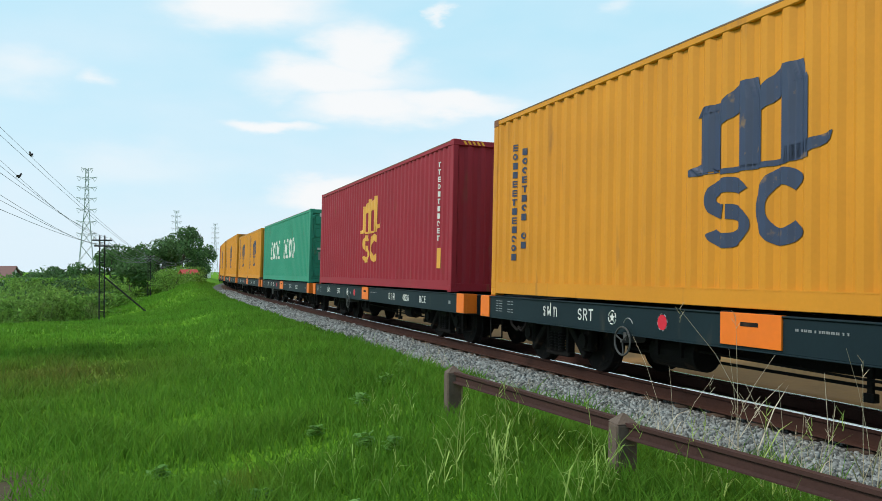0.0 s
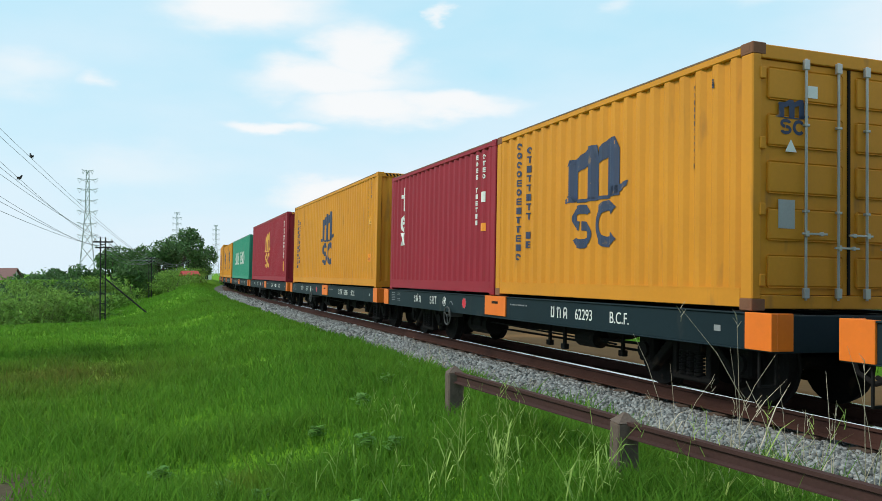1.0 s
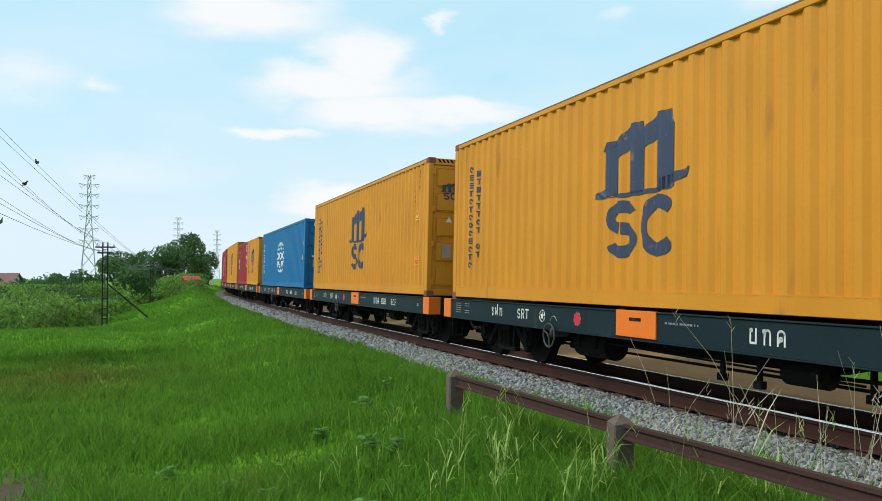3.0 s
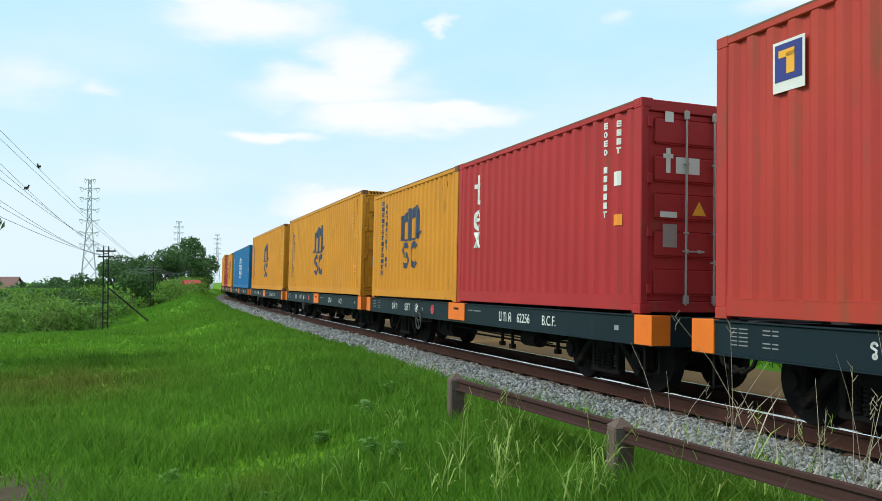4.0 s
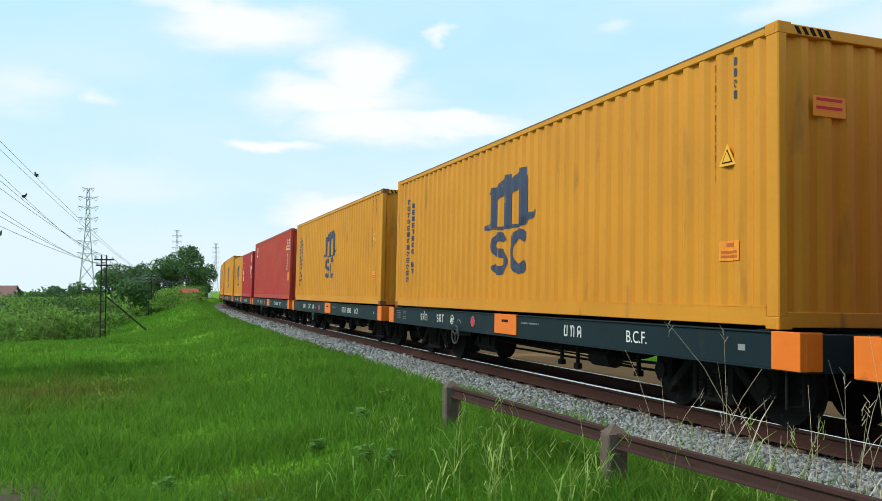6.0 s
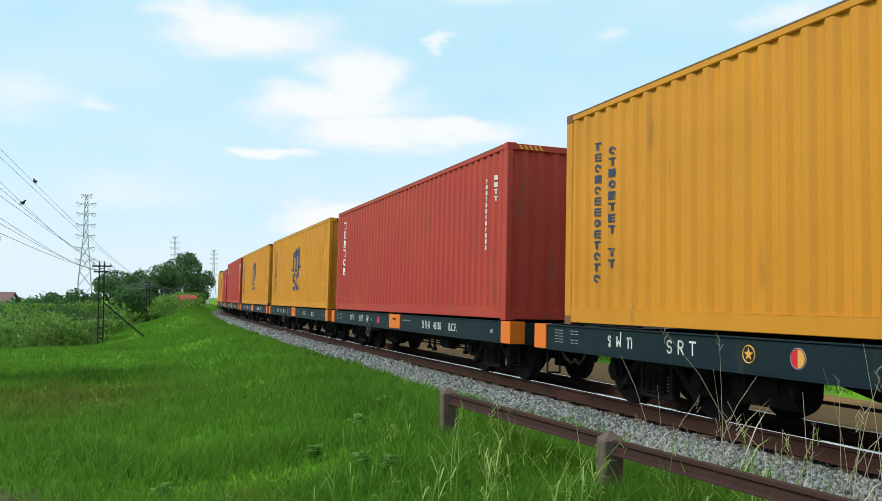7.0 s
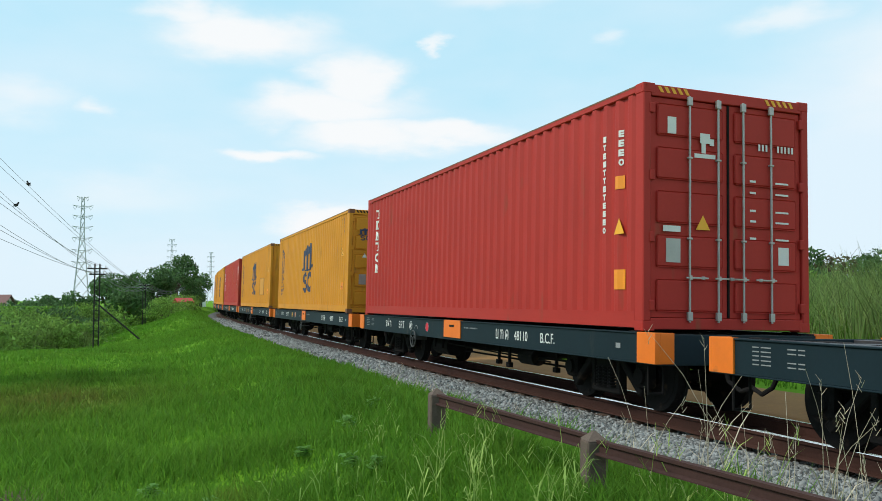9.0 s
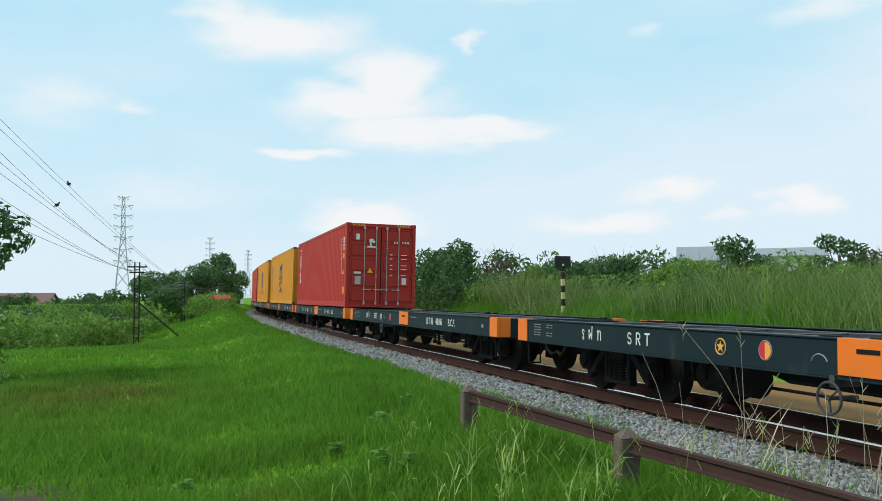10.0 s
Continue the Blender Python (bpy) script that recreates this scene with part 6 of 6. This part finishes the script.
def build_right_bank():
    rng = np.random.default_rng(31)
    n = 36000
    s = rng.uniform(6, 75, n)
    gap = 8.3 + 16 * rng.random(n) ** 1.3 + 1.0 * np.sin(s * 0.35)
    xs = np.interp(s, LINE_S, LINE_X)
    ys = np.interp(s, LINE_S, LINE_Y)
    th = np.interp(s, LINE_S, LINE_T)
    x, y = xs + np.cos(th) * gap, ys - np.sin(th) * gap
    z = np.array([ground_z(a, b) for a, b in zip(x, y)])
    tall = np.array([0.66 + 0.7 * noise.noise((a * 0.16, b * 0.16, 2.0)) for a, b in zip(x, y)])
    h = np.clip(tall, 0.3, 1.2) * rng.uniform(0.7, 1.25, n) * np.interp(s, (8, 24, 50, 75), (2.5, 2.35, 1.6, 1.1))
    blades("reed_bank", np.stack([x, y, z - 0.03], 1), h, 0.009 + 0.0004 * np.hypot(x, y), 0.75, M["reed"], rng, "bank of tall green reeds with pale tips", "reeds")
    n = 40000
    s = rng.uniform(4, 70, n)
    gap = rng.uniform(4.4, 12, n)
    xs, ys, th = (np.interp(s, LINE_S, a) for a in (LINE_X, LINE_Y, LINE_T))
    x, y = xs + np.cos(th) * gap, ys - np.sin(th) * gap
    z = np.array([ground_z(a, b) for a, b in zip(x, y)])
    h = rng.uniform(0.35, 1.0, n) * np.clip((gap - 3.9) / 3.2, 0.25, 1.45) * np.array([0.85 + 0.5 * noise.noise((a * 0.3, b * 0.3, 5.0)) for a, b in zip(x, y)])
    blades("bank_grass", np.stack([x, y, z - 0.02], 1), h, 0.006 + 0.0006 * np.hypot(x, y), 0.6, M["grass"], rng, "bright green grass on the bank across the line", "grass")
    r = random.Random(8)
    for i in range(16):
        sx = 30 + i * 3.4 + r.uniform(-1, 1)
        x, y = across(sx, r.uniform(7.5, 13))
        bush(x, y, r.uniform(1.2, 2.0), r.uniform(1.2, 2.1), 700 + i, "leaf", 0.11, 16, "green bush on the bank across the line")
    for i in range(34):
        turn = 15.5 + i * 1.05 + r.uniform(-0.4, 0.4)
        y = np.interp(turn, (15, 26, 36, 52), (54, 52, 40, 34)) + r.uniform(-3, 4)
        x = y * math.tan(radians(turn))
        bush(x, y, r.uniform(2.2, 3.4), r.uniform(2.1, 2.85) + (0.5 if 29 < turn < 42 else 0), 740 + i, "leaf_dark" if i % 3 else "leaf", 0.17, 20, "dense green thicket behind the reeds")
    for i, (az, y, h, cr, mat, bare) in enumerate(((18.6, 46, 5.6, 2.2, "leaf_dark", 0), (17.0, 52, 5.2, 2.4, "leaf_dark", 0), (21.6, 62, 6.0, 2.4, "leaf_dull", 0.82), (37.5, 40, 5.5, 2.0, "leaf_dark", 0),
                                                   (43.8, 40, 5.9, 1.9, "leaf_dark", 0), (45.8, 42, 4.8, 2.2, "leaf_dull", 0.4), (33.5, 48, 4.4, 2.6, "leaf_dark", 0), (30.0, 55, 4.6, 2.8, "leaf_dark", 0.1),
                                                   (26.5, 64, 4.8, 3.0, "leaf_dark", 0), (24.0, 66, 4.6, 2.8, "leaf", 0), (48.5, 44, 5.6, 2.6, "leaf_dark", 0))):
        tree(y * math.tan(radians(az)), y, h * 0.82, cr, 800 + i, mat, 0.17, 30, "dark leafy tree behind the reed bank" if not bare else "sparse tree with bare twigs behind the reeds", bare=bare)
    for i, (az, y, w, h) in enumerate(((18.4, 44, 1.9, 3.6), (17.2, 47, 1.9, 3.8), (19.6, 47, 1.8, 3.0), (20.8, 50, 1.8, 2.6))):
        bush(y * math.tan(radians(az)), y, w, h, 880 + i, "leaf_dark", 0.12, 20, "dark green thicket behind the reeds")
    # far belt closing the horizon across the line
    for i in range(22):
        az = radians(8 + i * 2.2)
        y = 150 + 12 * math.sin(i * 1.7)
        d = y / max(math.cos(az), 0.35) * 0.8
        x, yy = d * math.sin(az), d * math.cos(az)
        if x - line_x(yy) > 25:
            tree(x, yy, r.uniform(6, 9), 4.2, 850 + i, "leaf_dark", 0.5, 1.5)


build_right_bank()

# ---------------------------------------------------------------- poles, wires, towers


def telegraph_pole(x, y, base, top, arms, name_label, stay=None):
    root = tagged(new("telegraph_pole"), name_label, "pole", "telegraph poles")
    root.location = (x, y, base)
    h = top - base
    for dx in (-0.13, 0.13):
        part("upright", boxed(dx - 0.035, dx + 0.035, -0.06, 0.06, -0.3, h, bevel=0.006), M["iron"], root)
    bm = bmesh.new()
    k = 0.5
    while k < h:
        box(bm, -0.13, 0.13, -0.02, 0.02, k, k + 0.04)
        k += 0.55
    part("rungs", bm, M["iron"], root)
    for z, half in arms:
        part("cross_arm", boxed(-half, half, -0.05, 0.05, z - base - 0.04, z - base + 0.04, bevel=0.006), M["iron"], root)
        n = 4
        for i in range(n):
            u = -half + 0.08 + i * (2 * half - 0.16) / (n - 1)
            part("insulator", rodded((u, 0, z - base + 0.04), (u, 0, z - base + 0.17), 0.035, 0.02, n=8), M["insulator"], root, "white porcelain insulator")
    if stay:
        part("stay", rodded((0.1, 0, h * 0.52), (stay[0] - x, stay[1] - y, stay[2] - base), 0.045, n=6), M["iron"], root, "slanting iron stay")
    return root


POLE = (-2.14, 50.0)
telegraph_pole(*POLE, ground_z(*POLE), 3.45, ((3.18, 0.52), (2.86, 0.42)), "dark twin-post iron telegraph pole with cross arms", stay=(0.2, 50.3, ground_z(0.2, 50.3)))
POLE2 = (0.62, 88.0)
telegraph_pole(*POLE2, ground_z(*POLE2), 3.1, ((2.9, 0.5), (2.6, 0.42)), "dark iron telegraph pole with cross arms")
POLE3 = (6.0, 125.0)
telegraph_pole(*POLE3, ground_z(*POLE3), 3.4, ((3.2, 0.5), (2.9, 0.42)), "dark iron telegraph pole with cross arms")


def bird(x, y, z, turn):
    root = tagged(new("bird"), "small black bird perched on a wire", "bird", "birds")
    root.location, root.rotation_euler, root.scale = (x, y, z), (0, 0, turn), (0.48, 0.48, 0.48)
    bm = bmesh.new()
    bmesh.ops.create_uvsphere(bm, u_segments=10, v_segments=7, radius=1.0, matrix=Matrix.Translation((0, 0, 0.09)) @ Matrix.Rotation(0.6, 4, "Y") @ Matrix.Diagonal((0.055, 0.05, 0.11, 1)))
    part("body", bm, M["feather"], root, smooth=True)
    bm = bmesh.new()
    bmesh.ops.create_uvsphere(bm, u_segments=8, v_segments=6, radius=0.042, matrix=Matrix.Translation((0.06, 0, 0.19)))
    rod(bm, (0.09, 0, 0.19), (0.14, 0, 0.185), 0.014, 0.002, n=6)
    part("head", bm, M["feather"], root, smooth=True)
    part("tail", boxed(-0.21, -0.05, -0.025, 0.025, -0.02, -0.005), M["feather"], root)
    for s in (1, -1):
        part("wing", boxed(-0.13, 0.03, s * 0.045, s * 0.06, 0.03, 0.13, bevel=0.006), M["feather"], root)


def wire(a, b, sag, r, n=16):
    """A sagging wire as one thin tube from a to b."""
    a, b = Vector(a), Vector(b)
    pts = [a.lerp(b, i / n) - Vector((0, 0, sag * 4 * (i / n) * (1 - i / n))) for i in range(n + 1)]
    v, f = [], []
    for i, p in enumerate(pts):
        d = (pts[min(i + 1, n)] - pts[max(i - 1, 0)]).normalized()
        s = d.cross(Vector((0, 0, 1))).normalized()
        u = s.cross(d)
        k = r * (0.6 + p.y / 34)
        v += [p + (s * math.cos(t) + u * math.sin(t)) * k for t in (0.0, 1.571, 3.142, 4.712)]
    for i in range(n):
        f += [(4 * i + j, 4 * i + (j + 1) % 4, 4 * i + 4 + (j + 1) % 4, 4 * i + 4 + j) for j in range(4)]
    tagged(obj("overhead_wire", mesh_of("overhead_wire", v, f), M["wire"]), "thin dark overhead wire between the poles", "wire", "overhead wires")
    return pts


def height_on(pts, y):
    for p, q in zip(pts, pts[1:]):
        if min(p.y, q.y) <= y <= max(p.y, q.y):
            return p.lerp(q, (y - p.y) / (q.y - p.y))
    return pts[0]


def build_wires():
    # near span: place at y = 14 and at the pole
    lines = []
    for (xa, za), (xb, zb), far in (((-2.58, 3.725), (-2.44, 3.315), 50), ((-2.57, 3.565), (-2.15, 3.325), 50), ((-2.57, 3.395), (-1.86, 3.325), 50), ((-2.56, 3.015), (-2.43, 2.935), 50), ((-2.55, 2.885), (-2.21, 2.935), 50), ((-2.55, 2.675), (-1.84, 2.935), 50), ((-2.59, 4.09), (0.43, 3.07), 88), ((-2.58, 3.93), (0.43, 3.03), 88)):
        a, b = Vector((xa, 14.0, za)), Vector((xb, far, zb))
        k = (far - 2.0) / (far - 14.0)
        sag = 0.2 if far < 60 else 0.3
        c = b + (a - b) * k + Vector((0, 0, sag * 1.3))
        lines.append(wire(c, b, sag * 1.7, 0.0042))
    for a, b, za, zb in ((POLE, POLE2, (3.34, 3.02), (3.06, 2.76)), (POLE2, POLE3, (3.06, 2.76), (3.36, 3.06))):
        for z1, z2 in zip(za, zb):
            for f in (-0.42, 0.1, 0.42):
                wire((a[0] + f, a[1], z1), (b[0] + f, b[1], z2), 0.75, 0.0075)
    p = height_on(lines[6], 20.3)
    bird(*p, 2.2)
    p = height_on(lines[0], 20.4)
    bird(*p, 0.5)


build_wires()


def pylon(x, y, base, top, width, label):
    """A lattice transmission tower."""
    root = tagged(new("lattice_tower"), label, "pylon", "lattice towers")
    root.location = (x, y, base)
    h = top - base
    thick = 0.0030 * h

    def half(z):
        t = z / h
        return width * (0.5 - 0.36 * min(t / 0.62, 1.0)) if t < 0.62 else width * (0.14 - 0.06 * (t - 0.62) / 0.38)

    bm = bmesh.new()
    levels = [h * t for t in (0, 0.16, 0.30, 0.42, 0.52, 0.62, 0.70, 0.78, 0.86, 0.94, 1.0)]
    for z0, z1 in zip(levels, levels[1:]):
        a, b = half(z0), half(z1)
        for sx, sy in ((1, 1), (1, -1), (-1, -1), (-1, 1)):
            rod(bm, (sx * a, sy * a, z0), (sx * b, sy * b, z1), thick, n=4)
        for (p, q) in (((1, 1), (1, -1)), ((1, -1), (-1, -1)), ((-1, -1), (-1, 1)), ((-1, 1), (1, 1))):
            rod(bm, (p[0] * a, p[1] * a, z0), (q[0] * b, q[1] * b, z1), thick * 0.6, n=4)
            rod(bm, (q[0] * a, q[1] * a, z0), (p[0] * b, p[1] * b, z1), thick * 0.6, n=4)
    part("tower_frame", bm, M["lattice"], root)
    for t in (0.40, 0.51, 0.62, 0.72, 0.82, 0.91, 0.99):
        z = h * t
        bm = bmesh.new()
        span = width * (0.62 if t < 0.95 else 0.36)
        for s in (1, -1):
            rod(bm, (0, 0.1, z), (s * span, 0, z + h * 0.012), thick * 0.8, n=4)
            rod(bm, (0, -0.1, z - h * 0.02), (s * span, 0, z + h * 0.012), thick * 0.6, n=4)
            rod(bm, (s * span * 0.55, 0, z), (s * span * 0.75, 0, z - h * 0.03), thick * 0.5, n=4)
            rod(bm, (s * span * 0.95, 0, z), (s * span * 0.75, 0, z - h * 0.03), thick * 0.5, n=4)
        part("cross_arm", bm, M["lattice"], root)
    return root


pylon(-15.5, 260, -0.5, 31.6, 4.5, "tall grey lattice transmission tower with many cross arms")
pylon(18.0, 500, -0.5, 36.8, 4.6, "distant grey lattice transmission tower")
pylon(39.8, 500, -0.5, 29.6, 3.6, "distant grey lattice transmission tower")


# ---------------------------------------------------------------- signal post and buildings


def build_signal():
    x, y = 14.85, 30.0
    base = ground_z(x, y)
    root = tagged(new("signal_post"), "short striped post carrying a black board", "signal")
    root.location = (x, y, base)
    z, i = -0.2, 0
    top = 2.35 - base
    while z < top:
        z1 = min(z + 0.27, top)
        part("post_band", boxed(-0.065, 0.065, -0.065, 0.065, z, z1, bevel=0.004), M["cream" if i % 2 else "board"], root)
        z, i = z1, i + 1
    part("board", boxed(-0.34, 0.34, -0.05, 0.03, 2.52 - base, 2.98 - base, bevel=0.01), M["board"], root, "black rectangular board")
    part("board_bracket", boxed(-0.05, 0.05, -0.04, 0.04, top, 2.53 - base), M["iron"], root)
    part("lamp_lens", boxed(-0.04, 0.04, -0.056, -0.048, 2.58 - base, 2.66 - base), M["white_mark"], root, "small white lens")


build_signal()


def house(x, y, w, d, wall, rise, turn, wall_mat, roof_mat, label, kind="house", windows=3):
    root = tagged(new(kind), label, "building", "far buildings")
    base = ground_z(x, y)
    root.location, root.rotation_euler = (x, y, base), (0, 0, radians(turn))
    for x0, x1, y0, y1 in ((-w / 2, w / 2, -d / 2, -d / 2 + 0.2), (-w / 2, w / 2, d / 2 - 0.2, d / 2), (-w / 2, -w / 2 + 0.2, -d / 2 + 0.2, d / 2 - 0.2), (w / 2 - 0.2, w / 2, -d / 2 + 0.2, d / 2 - 0.2)):
        part("wall", boxed(x0, x1, y0, y1, -0.3, wall), M[wall_mat], root)
    o = 0.35
    v = []
    for z in (0.0, 0.12):
        v += [(-w / 2 - o, -d / 2 - o, wall + z), (w / 2 + o, -d / 2 - o, wall + z), (w / 2 + o, 0, wall + rise + z), (-w / 2 - o, 0, wall + rise + z), (-w / 2 - o, d / 2 + o, wall + z), (w / 2 + o, d / 2 + o, wall + z)]
    f = [(0, 3, 2, 1), (3, 4, 5, 2), (6, 7, 8, 9), (9, 8, 11, 10), (0, 1, 7, 6), (4, 10, 11, 5), (0, 6, 9, 3), (3, 9, 10, 4), (1, 2, 8, 7), (2, 5, 11, 8)]
    obj("roof", mesh_of("roof", v, f), M[roof_mat], root)
    gab = [(-w / 2, -d / 2, wall), (-w / 2, d / 2, wall), (-w / 2, 0, wall + rise), (w / 2, -d / 2, wall), (w / 2, d / 2, wall), (w / 2, 0, wall + rise)]
    obj("gable", mesh_of("gable", gab[:3], [(0, 2, 1)]), M[wall_mat], root)
    obj("gable", mesh_of("gable", gab[3:], [(0, 1, 2)]), M[wall_mat], root)
    for i in range(windows):
        u = -w / 2 + (i + 0.5) * w / windows
        part("window", boxed(u - w / windows * 0.25, u + w / windows * 0.25, -d / 2 - 0.03, -d / 2 + 0.05, wall * 0.45, wall * 0.8), M["window_dark"], root)
    return root


house(4.3, 86, 0.95, 1.2, 0.66, 0.42, 12, "shed_wall", "red_roof", "small house with a red roof among the trees", windows=1)
house(-23.5, 150, 8.0, 6.0, 2.2, 2.0, -10, "shed_wall", "brown_roof", "low house with a brown roof beyond the bushes")
house(10.9, 165, 2.6, 4.0, 4.6, 0.4, 0, "shed_wall", "shed_roof", "pale flat-roofed building by the far line", windows=1)
house(58.8, 68, 6.0, 4.6, 4.75, 0.9, -40, "shed_wall", "shed_roof", "long white sheet-metal shed with a low grey roof", "warehouse", 2)
house(51.4, 72, 4.6, 4.6, 4.4, 1.5, -35, "shed_wall", "shed_roof", "long white sheet-metal shed with a low grey roof", "warehouse", 2)

# ---------------------------------------------------------------- sleepers


def build_sleepers():
    track = tagged(new("sleepers"), "row of weathered timber sleepers under the rails", "sleepers", kind="structure")
    bm = bmesh.new()
    box(bm, -0.11, 0.11, -1.0, 1.0, -0.06, 0.06, 0.012)
    mesh = bpy.data.meshes.new("sleeper")
    bm.to_mesh(mesh)
    bm.free()
    rng = random.Random(4)
    s = -8.0
    while s < 100:
        x, y, th = on_line(s)
        o = obj("sleeper", mesh, M["sleeper"], track)
        o.location = (x, y, -0.245)
        o.rotation_euler = (0, CANT * 0, math.pi / 2 - th + rng.uniform(-0.02, 0.02))
        s += 0.66


build_sleepers()

motions()
